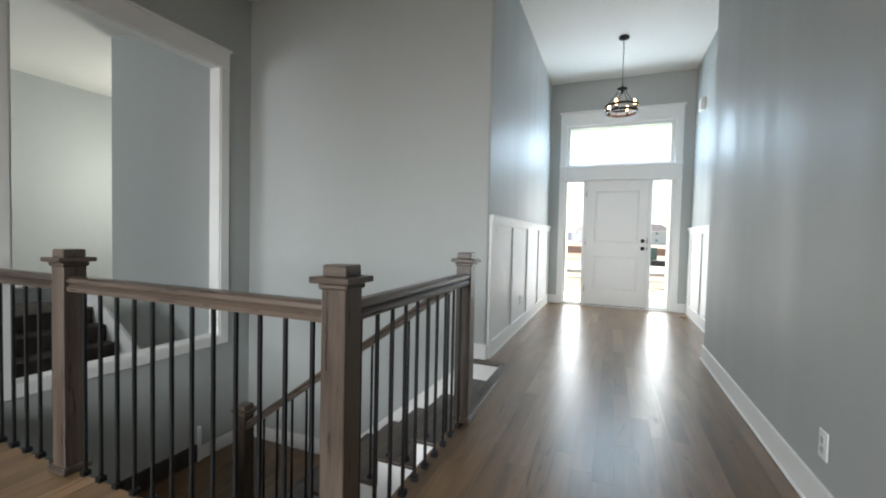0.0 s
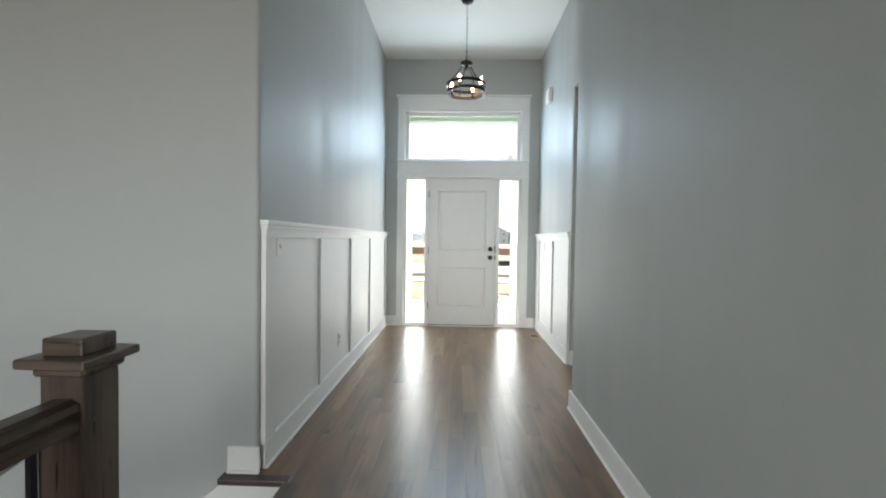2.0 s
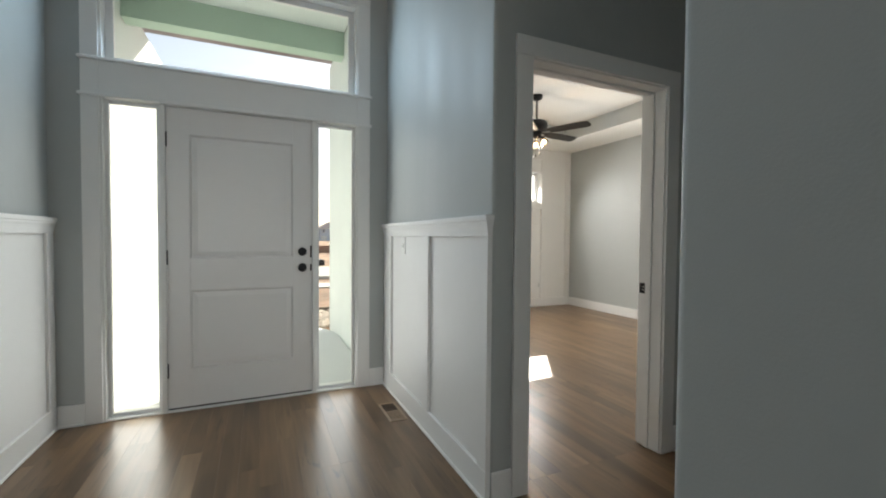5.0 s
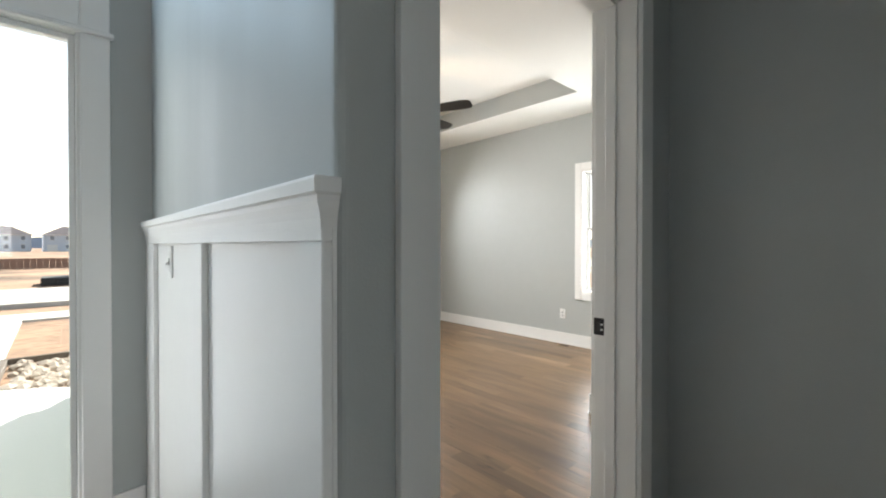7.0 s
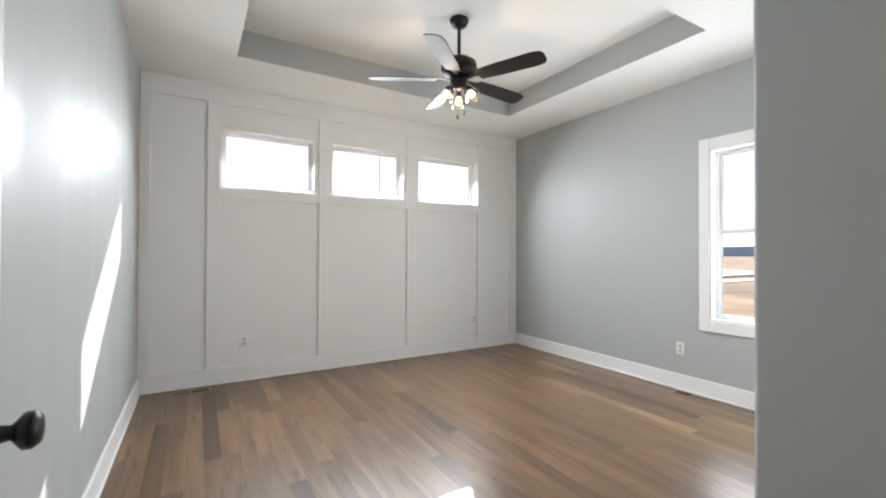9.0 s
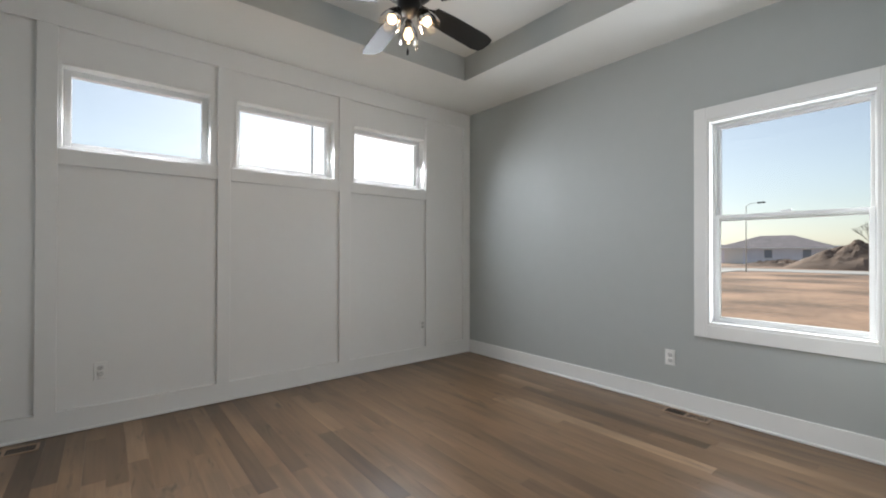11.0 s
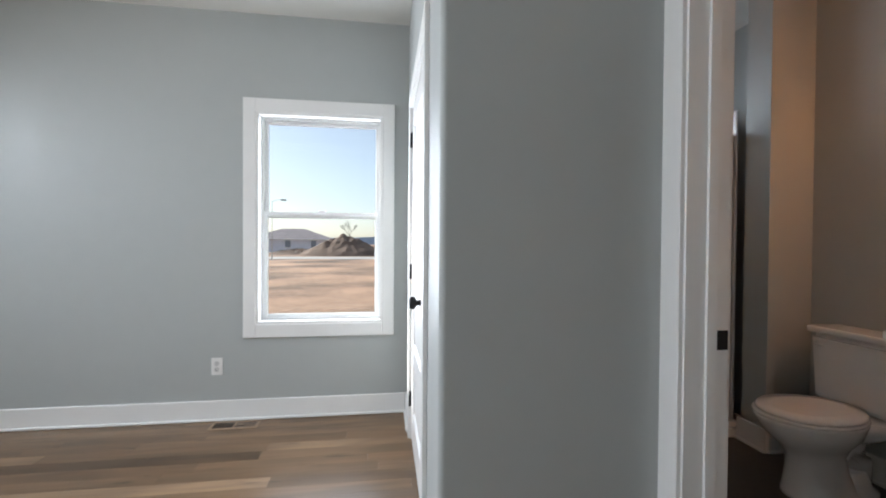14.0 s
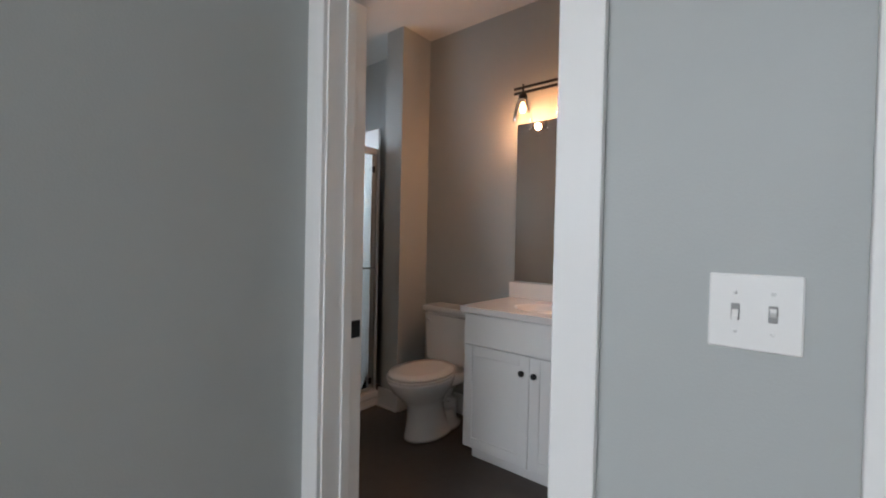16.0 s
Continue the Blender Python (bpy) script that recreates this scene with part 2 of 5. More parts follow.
CARPET = material("brown_carpet", (0.055, 0.042, 0.036), 0.95, vary=0.3, scale=40, bump=0.8, bump_scale=400)
CONCRETE = material("pale_concrete", (0.52, 0.50, 0.47), 0.8, vary=0.12, scale=3, bump=0.3, bump_scale=60)
PORCHWALL = material("pale_porch_panel", (0.70, 0.75, 0.745), 0.6, vary=0.04)
PORCHSLAB = material("smooth_pale_concrete", (0.60, 0.62, 0.63), 0.7, vary=0.08, scale=3, bump=0.2, bump_scale=60)
SIDING = material("pale_siding", (0.50, 0.56, 0.55), 0.6, vary=0.05)
DIRT = material("dry_dirt", (0.27, 0.165, 0.105), 0.95, vary=0.85, scale=0.9, bump=0.9, bump_scale=5)
MOUND = material("dirt_heap", (0.17, 0.115, 0.085), 0.95, vary=0.4, scale=2, bump=1.0, bump_scale=8)
ROAD = material("pale_road", (0.40, 0.38, 0.36), 0.85, vary=0.1, scale=1)
# shingle tone is lifted to stand for haze over the far roofs
ROOF = material("haze_lifted_shingles", (0.23, 0.20, 0.21), 0.9, vary=0.2, scale=5)
# far siding: distance haze is painted in as a paler, bluer colour
HOUSEHAZE = material("hazed_siding", (0.62, 0.68, 0.76), 0.7, vary=0.08)
HOUSEPALE = material("pale_lavender_siding", (0.80, 0.81, 0.88), 0.7, vary=0.06)
PANEG = material("far_window_glass", (0.25, 0.28, 0.33), 0.15)
BRICKRED = material("red_brown_cladding", (0.30, 0.16, 0.10), 0.8, vary=0.15)
BARK = material("bare_bark", (0.12, 0.10, 0.085), 0.9)


# ---------------------------------------------------------------- building helpers
def box(bm, x0, x1, y0, y1, z0, z1):
    vs = [bm.verts.new((x, y, z)) for x in (x0, x1) for y in (y0, y1) for z in (z0, z1)]
    for f in ((0, 1, 3, 2), (4, 6, 7, 5), (0, 4, 5, 1), (2, 3, 7, 6), (0, 2, 6, 4), (1, 5, 7, 3)):
        bm.faces.new([vs[i] for i in f])
    return vs


def boxes(*rows, bevel=0.0, segments=1):
    bm = bmesh.new()
    for r in rows:
        box(bm, *r)
    if bevel:
        bmesh.ops.bevel(bm, geom=list(bm.edges), offset=bevel, segments=segments, affect='EDGES', profile=0.5)
    return bm


def turned(profile, segments=24, axis='z', at=(0, 0, 0)):
    """A solid turned round an axis from (radius, height) pairs."""
    bm = bmesh.new()
    rings = []
    for r, h in profile:
        ring = []
        for i in range(segments):
            a = 2 * math.pi * i / segments
            p = (r * math.cos(a), r * math.sin(a), h)
            if axis == 'x':
                p = (p[2], p[0], p[1])
            elif axis == 'y':
                p = (p[1], p[2], p[0])
            ring.append(bm.verts.new((p[0] + at[0], p[1] + at[1], p[2] + at[2])))
        rings.append(ring)
    for a, b in zip(rings, rings[1:]):
        for i in range(segments):
            bm.faces.new((a[i], a[(i + 1) % segments], b[(i + 1) % segments], b[i]))
    bm.faces.new(list(reversed(rings[0])))
    bm.faces.new(rings[-1])
    for f in bm.faces:
        f.smooth = True
    bmesh.ops.recalc_face_normals(bm, faces=list(bm.faces))
    return bm


def tube(points, radius, segments=8):
    """A round bar along a line of points."""
    bm = bmesh.new()
    pts = [Vector(p) for p in points]
    rings = []
    for i, p in enumerate(pts):
        d = (pts[min(i + 1, len(pts) - 1)] - pts[max(i - 1, 0)]).normalized()
        u = d.cross(Vector((0, 0, 1)) if abs(d.z) < 0.9 else Vector((1, 0, 0))).normalized()
        v = d.cross(u)
        rings.append([bm.verts.new(p + radius * (math.cos(a) * u + math.sin(a) * v)) for a in [2 * math.pi * k / segments for k in range(segments)]])
    for a, b in zip(rings, rings[1:]):
        for i in range(segments):
            bm.faces.new((a[i], a[(i + 1) % segments], b[(i + 1) % segments], b[i])).smooth = True
    bm.faces.new(list(reversed(rings[0])))
    bm.faces.new(rings[-1])
    bmesh.ops.recalc_face_normals(bm, faces=list(bm.faces))
    return bm


def prism(outline, lo, hi, axis):
    """An outline of 2D points pushed along an axis: 'x' takes (y, z), 'y' takes (x, z), 'z' takes (x, y)."""
    bm = bmesh.new()

    def place(u, v, w):
        return {'x': (w, u, v), 'y': (u, w, v), 'z': (u, v, w)}[axis]
    a = [bm.verts.new(place(u, v, lo)) for u, v in outline]
    b = [bm.verts.new(place(u, v, hi)) for u, v in outline]
    bm.faces.new(a)
    bm.faces.new(list(reversed(b)))
    for i in range(len(a)):
        j = (i + 1) % len(a)
        bm.faces.new((a[j], a[i], b[i], b[j]))
    bmesh.ops.recalc_face_normals(bm, faces=list(bm.faces))
    return bm


def mesh_of(name, bm, mat):
    me = bpy.data.meshes.new(name)
    bm.to_mesh(me)
    bm.free()
    me.materials.append(mat)
    return me


def part(name, bm, mat, parent=None, label=""):
    ob = new(name, mesh_of(name, bm, mat))
    if parent is not None:
        ob.parent = parent
    return tagged(ob, label)


def structure(name, bm, mat, label="", category=""):
    return tagged(part(name, bm, mat), label, category or name.split("_")[0], kind="structure")


def thing(name, label, category, at=(0, 0, 0), group="", kind=""):
    ob = new(name)
    ob.empty_display_size = 0.1
    ob.location = at
    return tagged(ob, label, category, group, kind)


def holed(axis, w0, w1, u0, u1, z0, z1, holes=()):
    """A wall across an axis, from w0 to w1 thick, with rectangular openings (u0, u1, z0, z1)."""
    bm = bmesh.new()
    us = sorted({u0, u1, *[min(max(h[i], u0), u1) for h in holes for i in (0, 1)]})
    for a, b in zip(us, us[1:]):
        mid = (a + b) / 2
        cut = sorted([(h[2], h[3]) for h in holes if h[0] < mid < h[1]])
        z = z0
        for c0, c1 in cut + [(z1, z1)]:
            if c0 - z > 1e-4:
                box(bm, *((w0, w1, a, b) if axis == 'x' else (a, b, w0, w1)), z, c0)
            z = max(z, c1)
    return bm


def rounded_wall(x0, x1, y0, y1, z0, z1, corners, r=0.02, steps=5):
    """A plain wall block whose named corners ('sw', 'se', 'ne', 'nw') are rounded upright."""
    pts = []
    for key, cx, cy, a0 in (('sw', x0, y0, 180), ('se', x1, y0, 270), ('ne', x1, y1, 0), ('nw', x0, y1, 90)):
        if key in corners:
            ox, oy = cx + (r if 'w' in key else -r), cy + (r if 's' in key else -r)
            for k in range(steps + 1):
                a = radians(a0 + 90 * k / steps)
                pts.append((ox + r * math.cos(a), oy + r * math.sin(a)))
        else:
            pts.append((cx, cy))
    return prism(pts, z0, z1, 'z')


# ---------------------------------------------------------------- plan
CEIL_HALL, CEIL_BED, CEIL_VEST = 3.685, 2.743, 2.70
HALL_L, HALL_R, HALL_R2 = -0.941, 0.905, 1.18
HALL_N = 7.04
VEST_S, VEST_E = 4.27, 2.565
DIV_S, DIV_N = 5.36, 5.50          # wall between vestibule or bath and bedroom
BED_W, BED_E, BED_N = 1.272, 5.407, 9.745
CLO_X, CLO_Y = 3.668, 6.235
BATH_S, BATH_W, BATH_E = 3.91, 2.68, 5.407
ENT = (1.362, 2.28)
BTH = (2.784, 3.596)
CLD = (4.09, 5.00)
DOOR_H = 2.04
STAIR_N, STAIR_W, STAIR_S = 3.355, -3.775, 0.87
EDGE = -0.745
SOUTH = -3.2

structure("wall_hall_left", rounded_wall(-1.07, HALL_L, STAIR_N, HALL_N + 0.16, -2.6, CEIL_HALL, ('se',)), GREY, "grey painted foyer wall above white wainscot", "wall")
structure("wall_stair_north", holed('y', STAIR_N, STAIR_N + 0.129, STAIR_W, -1.07, -2.6, CEIL_HALL), GREY, "tall grey painted wall beside the stairs", "wall")
structure("wall_hall_right", rounded_wall(HALL_R, HALL_R + 0.12, SOUTH, VEST_S, 0, CEIL_HALL, ('nw',)), GREY, "long grey painted hall wall", "wall")
structure("wall_vestibule_south", holed('y', VEST_S - 0.12, VEST_S, HALL_R + 0.12, VEST_E + 0.115, 0, CEIL_VEST), GREY, "grey painted vestibule wall", "wall")
structure("wall_vestibule_east", holed('x', VEST_E, BATH_W, VEST_S, DIV_S, 0, CEIL_VEST), GREY, "grey painted vestibule wall with an air grille", "wall")
structure("wall_header", holed('x', HALL_R2, BED_W - 0.004, VEST_S, DIV_S, CEIL_VEST, CEIL_HALL), GREY, "grey painted header above the vestibule opening", "wall")
structure("wall_foyer_right", rounded_wall(HALL_R2, BED_W, DIV_S, BED_N, 0, CEIL_HALL, ('sw',)), GREY, "grey painted wall between foyer and bedroom", "wall")
structure("wall_divider", holed('y', DIV_S, DIV_N, BED_W, BATH_E, 0, 3.1, [(ENT[0], ENT[1], 0, DOOR_H), (BTH[0], BTH[1], 0, DOOR_H)]), GREY, "grey painted wall with two door openings", "wall")
structure("wall_front", holed('y', HALL_N, HALL_N + 0.16, HALL_L, HALL_R2, 0, CEIL_HALL, [(-0.69, 0.945, 0.0, 3.01)]), GREY, "grey painted front wall round the entrance", "wall")
structure("wall_closet_west", rounded_wall(CLO_X, CLO_X + 0.115, DIV_N, CLO_Y, 0, CEIL_BED, ('nw',)), GREY, "grey painted closet wall", "wall")
structure("wall_closet_north", holed('y', CLO_Y - 0.115, CLO_Y, CLO_X + 0.115, BED_E, 0, CEIL_BED, [(CLD[0], CLD[1], 0, DOOR_H)]), GREY, "grey painted closet wall with a door", "wall")
EWIN = (6.415, 7.265, 0.645, 2.085)
structure("wall_bedroom_east", holed('x', BED_E, BED_E + 0.16, DIV_N, BED_N + 0.16, -0.6, 3.1, [EWIN]), GREY, "grey painted bedroom wall with a sash window", "wall")
NWIN = [(1.875, 2.743), (2.897, 3.748), (3.916, 4.767)]
NZ = (1.808, 2.364)
structure("wall_bedroom_north", holed('y', BED_N, BED_N + 0.16, BED_W, BED_E, -0.6, 3.1, [(a, b, *NZ) for a, b in NWIN]), WHITE, "white panelled bedroom wall with three high windows", "wall")
# bath
structure("wall_bath_south", holed('y', BATH_S - 0.12, BATH_S, BATH_W - 0.115, BATH_E + 0.12, 0, CEIL_BED), GREY, "grey painted bathroom wall", "wall")
structure("wall_bath_west", holed('x', BATH_W - 0.115, BATH_W, BATH_S, VEST_S - 0.12, 0, CEIL_BED), GREY, "grey painted bathroom wall", "wall")
# the opening is made up and unseen, put in with the shower fill
structure("wall_bath_east", holed('x', BATH_E, BATH_E + 0.12, BATH_S, DIV_N, -0.6, CEIL_BED, [(4.7, 5.2, 1.35, 2.15)]), GREY, "grey painted bathroom wall", "wall")
# stair hall and the rest of the house behind
OPN = (1.30, 2.96, -0.02, 2.82)
structure("wall_stair_west", holed('x', STAIR_W - 0.13, STAIR_W, SOUTH, STAIR_N + 0.129, -2.6, CEIL_HALL, [OPN]), GREY, "grey painted stairwell wall with a large cased opening", "wall")
# unseen wall; its opening is added for the back fill lamp
structure("wall_south", holed('y', SOUTH - 0.12, SOUTH, STAIR_W - 0.13, HALL_R + 0.12, -0.3, CEIL_HALL, [(-3.2, 0.2, 0.9, 2.4)]), GREY, "grey painted wall behind", "wall")
structure("ceiling_hall", boxes((-9.2, HALL_R2 + 0.09, SOUTH - 0.12, HALL_N + 0.16, CEIL_HALL, CEIL_HALL + 0.12)), CEIL, "white hall and foyer ceiling", "ceiling")
structure("ceiling_vestibule", boxes((HALL_R2 + 0.09, VEST_E, VEST_S, DIV_S, CEIL_VEST, CEIL_VEST + 0.1), (HALL_R + 0.12, HALL_R2, VEST_S, VEST_S + 0.001, CEIL_VEST, CEIL_VEST + 0.01)), CEIL, "white vestibule ceiling", "ceiling")
structure("ceiling_bath", boxes((BATH_W, BATH_E, BATH_S, DIV_S, CEIL_BED, CEIL_BED + 0.1)), CEIL, "white bathroom ceiling", "ceiling")
# bedroom ceiling: a soffit ring round a raised tray
TRAY = (1.957, 4.697, 6.93, 9.03)
TRAY_Z = 2.96
structure("ceiling_bedroom", boxes(
    (BED_W, TRAY[0], DIV_N, BED_N, CEIL_BED, CEIL_BED + 0.08), (TRAY[1], BED_E, DIV_N, BED_N, CEIL_BED, CEIL_BED + 0.08),
    (TRAY[0], TRAY[1], TRAY[3], BED_N, CEIL_BED, CEIL_BED + 0.08), (TRAY[0], TRAY[1], DIV_N, TRAY[2], CEIL_BED, CEIL_BED + 0.08),
    (BED_W, BED_E, DIV_N, BED_N, TRAY_Z, TRAY_Z + 0.1)), CEIL, "white tray ceiling", "ceiling")
structure("ceiling_tray_sides", holed('x', TRAY[0] - 0.05, TRAY[0] + 0.003, TRAY[2], TRAY[3], CEIL_BED + 0.002, TRAY_Z), GREY, "grey painted sides of the tray", "ceiling")
for nm, b in (("ceiling_tray_side_east", (TRAY[1] - 0.003, TRAY[1] + 0.05, TRAY[2], TRAY[3])), ("ceiling_tray_side_north", (TRAY[0] + 0.003, TRAY[1] - 0.003, TRAY[3] - 0.003, TRAY[3] + 0.05)), ("ceiling_tray_side_south", (TRAY[0] + 0.003, TRAY[1] - 0.003, TRAY[2] - 0.05, TRAY[2] + 0.003))):
    structure(nm, boxes((*b, CEIL_BED + 0.002, TRAY_Z)), GREY, "grey painted side of the tray", "ceiling")
# floors
floor_hall = structure("floor_hall", boxes((EDGE, HALL_R2 + 0.09, STAIR_S, HALL_N + 0.02, -0.3, -0.006), (STAIR_W, HALL_R + 0.1, SOUTH, STAIR_S, -0.3, -0.006), (HALL_R2 + 0.09, VEST_E, VEST_S, DIV_S + 0.07, -0.3, -0.006), (HALL_L, EDGE, STAIR_N, HALL_N + 0.02, -0.3, -0.006)), SUBFLOOR, "brown oak plank hall floor with a satin finish", "floor")
floor_bed = structure("floor_bedroom", boxes((BED_W, BED_E, DIV_S + 0.07, BED_N, -0.3, -0.006)), SUBFLOOR, "brown oak plank bedroom floor with a satin finish", "floor")
structure("floor_bath", boxes((BATH_W, BATH_E, BATH_S, DIV_S + 0.07, -0.3, -0.001)), BATHTILE, "dark brown vinyl bathroom floor", "floor")
# ground
# the ground outside, one sheet round the house
def ring_sheet(z, outer, hole):
    bm = bmesh.new()
    xs, ys = [outer[0], hole[0], hole[1], outer[1]], [outer[2], hole[2], hole[3], outer[3]]
    vs = [[bm.verts.new((x, y, z)) for y in ys] for x in xs]
    for i in range(3):
        for j in range(3):
            if (i, j) != (1, 1):
                bm.faces.new((vs[i][j], vs[i + 1][j], vs[i + 1][j + 1], vs[i][j + 1]))
    return bm


GZ = -0.6
structure("ground", ring_sheet(GZ, (-600, 900, -600, 900), (-9.4, 5.56, -3.4, 9.9)), DIRT, "bare dry brown building-plot dirt", "ground")


# ---------------------------------------------------------------- doors, casings, trim
def casing(parent, axis, face, out, u0, u1, top, width=0.089, thick=0.018, z0=0.0, name="casing"):
    """Flat casing round a door opening on one face of a wall; out is +1 or -1."""
    a, b = sorted((face, face + out * thick))

    def piece(ua, ub, za, zb):
        return boxes((a, b, ua, ub, za, zb) if axis == 'x' else (ua, ub, a, b, za, zb), bevel=0.0025, segments=2)
    part(name, piece(u0 - width, u0, z0, top), WHITE, parent)
    part(name, piece(u1, u1 + width, z0, top), WHITE, parent)
    part(name, piece(u0 - width, u1 + width, top + 0.0005, top + width), WHITE, parent)


def jambs(parent, axis, f0, f1, u0, u1, top, stop_at, thick=0.019):
    def piece(ua, ub, wa, wb, za, zb):
        return boxes((wa, wb, ua, ub, za, zb) if axis == 'x' else (ua, ub, wa, wb, za, zb), bevel=0.0015)
    e = 0.003
    part("jamb", piece(u0 - 0.003, u0 + thick, f0 - e, f1 + e, 0, top), WHITE, parent)
    part("jamb", piece(u1 - thick, u1 + 0.003, f0 - e, f1 + e, 0, top), WHITE, parent)
    part("head_jamb", piece(u0 + thick, u1 - thick, f0 - e, f1 + e, top - thick, top + 0.002), WHITE, parent)
    s0, s1 = stop_at
    part("stop", piece(u0 + thick, u0 + thick + 0.011, s0, s1, 0, top - thick), WHITE, parent)
    part("stop", piece(u1 - thick - 0.009, u1 - thick, s0, s1, 0, top - thick), WHITE, parent)
    part("stop", piece(u0 + thick + 0.011, u1 - thick - 0.011, s0, s1, top - thick - 0.011, top - thick), WHITE, parent)


def door_leaf(parent, w, h, panels, mat=None, thick=0.04, stile=0.13):
    """A panelled leaf in the plane y = 0 .. thick, hinge edge at x = 0. panels: (z0, z1) of each sunk panel."""
    mat = mat or DOORW
    leaf = part("leaf", boxes((0.004, w - 0.004, 0.012, thick - 0.012, 0.004, h - 0.004)), mat, parent)
    for x0 in (0, w - stile):
        part("stile", boxes((x0, x0 + stile, 0, thick, 0, h), bevel=0.0015), mat, leaf)
    zs = [0.0] + [z for p in panels for z in p] + [h]
    for z0, z1 in zip(zs[::2], zs[1::2]):
        part("rail", boxes((stile, w - stile, 0, thick, z0, z1), bevel=0.0015), mat, leaf)
    for z0, z1 in panels:
        for y0, y1 in ((0.002, 0.016), (thick - 0.016, thick - 0.002)):
            bm = bmesh.new()
            m, n = 0.012, 0.042
            near, far = (y0, y1) if y0 < thick / 2 else (y1, y0)
            rings = []
            for d, y in ((m * 0.2, near), (m, near + (far - near) * 0.75), (n, near + (far - near) * 0.35), (n + 0.004, near + (far - near) * 0.3)):
                rings.append([bm.verts.new(p) for p in ((stile + d, y, z0 + d), (w - stile - d, y, z0 + d), (w - stile - d, y, z1 - d), (stile + d, y, z1 - d))])
            for a, b in zip(rings, rings[1:]):
                for i in range(4):
                    bm.faces.new((a[i], a[(i + 1) % 4], b[(i + 1) % 4], b[i]))
            bm.faces.new(rings[-1])
            bmesh.ops.recalc_face_normals(bm, faces=list(bm.faces))
            part("panel", bm, mat, leaf)
    return leaf


def knob(parent, at, out, axis='y', r=0.027, name="knob", label="black door knob"):
    """A round knob on a rose that stands off along an axis."""
    prof = [(0.032, 0), (0.032, 0.006), (0.014, 0.01), (0.011, 0.03), (0.018, 0.036), (r, 0.044), (r, 0.054), (r * 0.75, 0.062), (0.004, 0.064)]
    k = part(name, turned([(a, out * b) for a, b in prof], 20, axis, at), BLACK, parent, label)
    return k


def hinge(parent, x, y, z, label="black butt hinge", leafs=((-0.032, 0), (0, 0.0))):
    h = part("hinge", turned([(0.0065, -0.045), (0.0065, 0.045)], 10, 'z', (x, y, z)), BLACK, parent, label)
    return h


# front entrance: door, sidelights, transom in one frame
door_front = thing("door_1", "white two-panel front door, closed, with black knob and deadbolt", "door", kind="structure")
FY = HALL_N + 0.012
fl = door_leaf(door_front, 0.932, 2.035, [(0.26, 0.80), (1.02, 1.86)], thick=0.044, stile=0.135)
fl.matrix_basis = Matrix.Translation((-0.337, FY, 0.022))
knob(door_front, (0.527, FY, 0.965), -1, label="black front door knob")
part("deadbolt", turned([(0.032, 0), (0.032, -0.012), (0.026, -0.018), (0.003, -0.019)], 20, 'y', (0.527, FY, 1.085)), BLACK, door_front, "black round deadbolt")
part("latch", boxes((0.583, 0.594, FY - 0.006, FY + 0.004, 1.04, 1.13), (0.583, 0.594, FY - 0.005, FY + 0.004, 0.94, 0.99)), BLACK, door_front)
for hz in (0.28, 1.05, 1.84):
    part("hinge", boxes((-0.35, -0.331, FY - 0.010, FY + 0.006, hz - 0.05, hz + 0.05), bevel=0.003), BLACK, door_front, "black hinge")
part("sweep", boxes((-0.337, 0.595, FY + 0.002, FY + 0.03, 0.012, 0.021)), BLACK, door_front)
entrance = thing("window_1", "white entrance frame with two sidelights and a transom", "window", kind="structure")
part("threshold", boxes((-0.69, 0.945, HALL_N - 0.01, HALL_N + 0.16, -0.004, 0.012), bevel=0.004), WHITE, entrance)
for x0, x1 in ((-0.37, -0.338), (0.597, 0.628)):
    part("mullion", boxes((x0, x1, HALL_N - 0.008, HALL_N + 0.12, 0.012, 2.062), bevel=0.003), WHITE, entrance)
for x0, x1 in ((-0.69, -0.668), (0.925, 0.945)):
    part("side_jamb", boxes((x0, x1, HALL_N - 0.008, HALL_N + 0.14, 0.012, 3.0), bevel=0.003), WHITE, entrance)
part("transom_bar", boxes((-0.668, 0.925, HALL_N + 0.0, HALL_N + 0.14, 2.062, 2.30), bevel=0.003), WHITE, entrance)
part("head_jamb", boxes((-0.668, 0.925, HALL_N - 0.008, HALL_N + 0.14, 2.975, 3.01), bevel=0.003), WHITE, entrance)


def glazing(parent, axis, w, u0, u1, z0, z1, bar=0.028, deep=0.035, mat=None, pane="pane"):
    """A sash: four bars and a pane, w is the plane's middle."""
    mat = mat or VINYL

    def bx(ua, ub, za, zb, d):
        return boxes((w - d, w + d, ua, ub, za, zb) if axis == 'x' else (ua, ub, w - d, w + d, za, zb), bevel=min(0.003, d * 0.5))
    f = part("sash", bx(u0, u0 + bar, z0, z1, deep / 2), mat, parent)
    part("sash_bar", bx(u1 - bar, u1, z0, z1, deep / 2), mat, f)
    part("sash_bar", bx(u0 + bar, u1 - bar, z0, z0 + bar, deep / 2), mat, f)
    part("sash_bar", bx(u0 + bar, u1 - bar, z1 - bar, z1, deep / 2), mat, f)
    bm = bmesh.new()
    pts = [(u0 + bar - 0.004, z0 + bar - 0.004), (u1 - bar + 0.004, z0 + bar - 0.004), (u1 - bar + 0.004, z1 - bar + 0.004), (u0 + bar - 0.004, z1 - bar + 0.004)]
    bm.faces.new([bm.verts.new((w, u, z) if axis == 'x' else (u, w, z)) for u, z in pts])
    p = part(pane, bm, GLASS, f, "clear glass")
    p.visible_shadow = False
    return f


glazing(entrance, 'y', HALL_N + 0.05, -0.668, -0.37, 0.012, 2.062, bar=0.022)
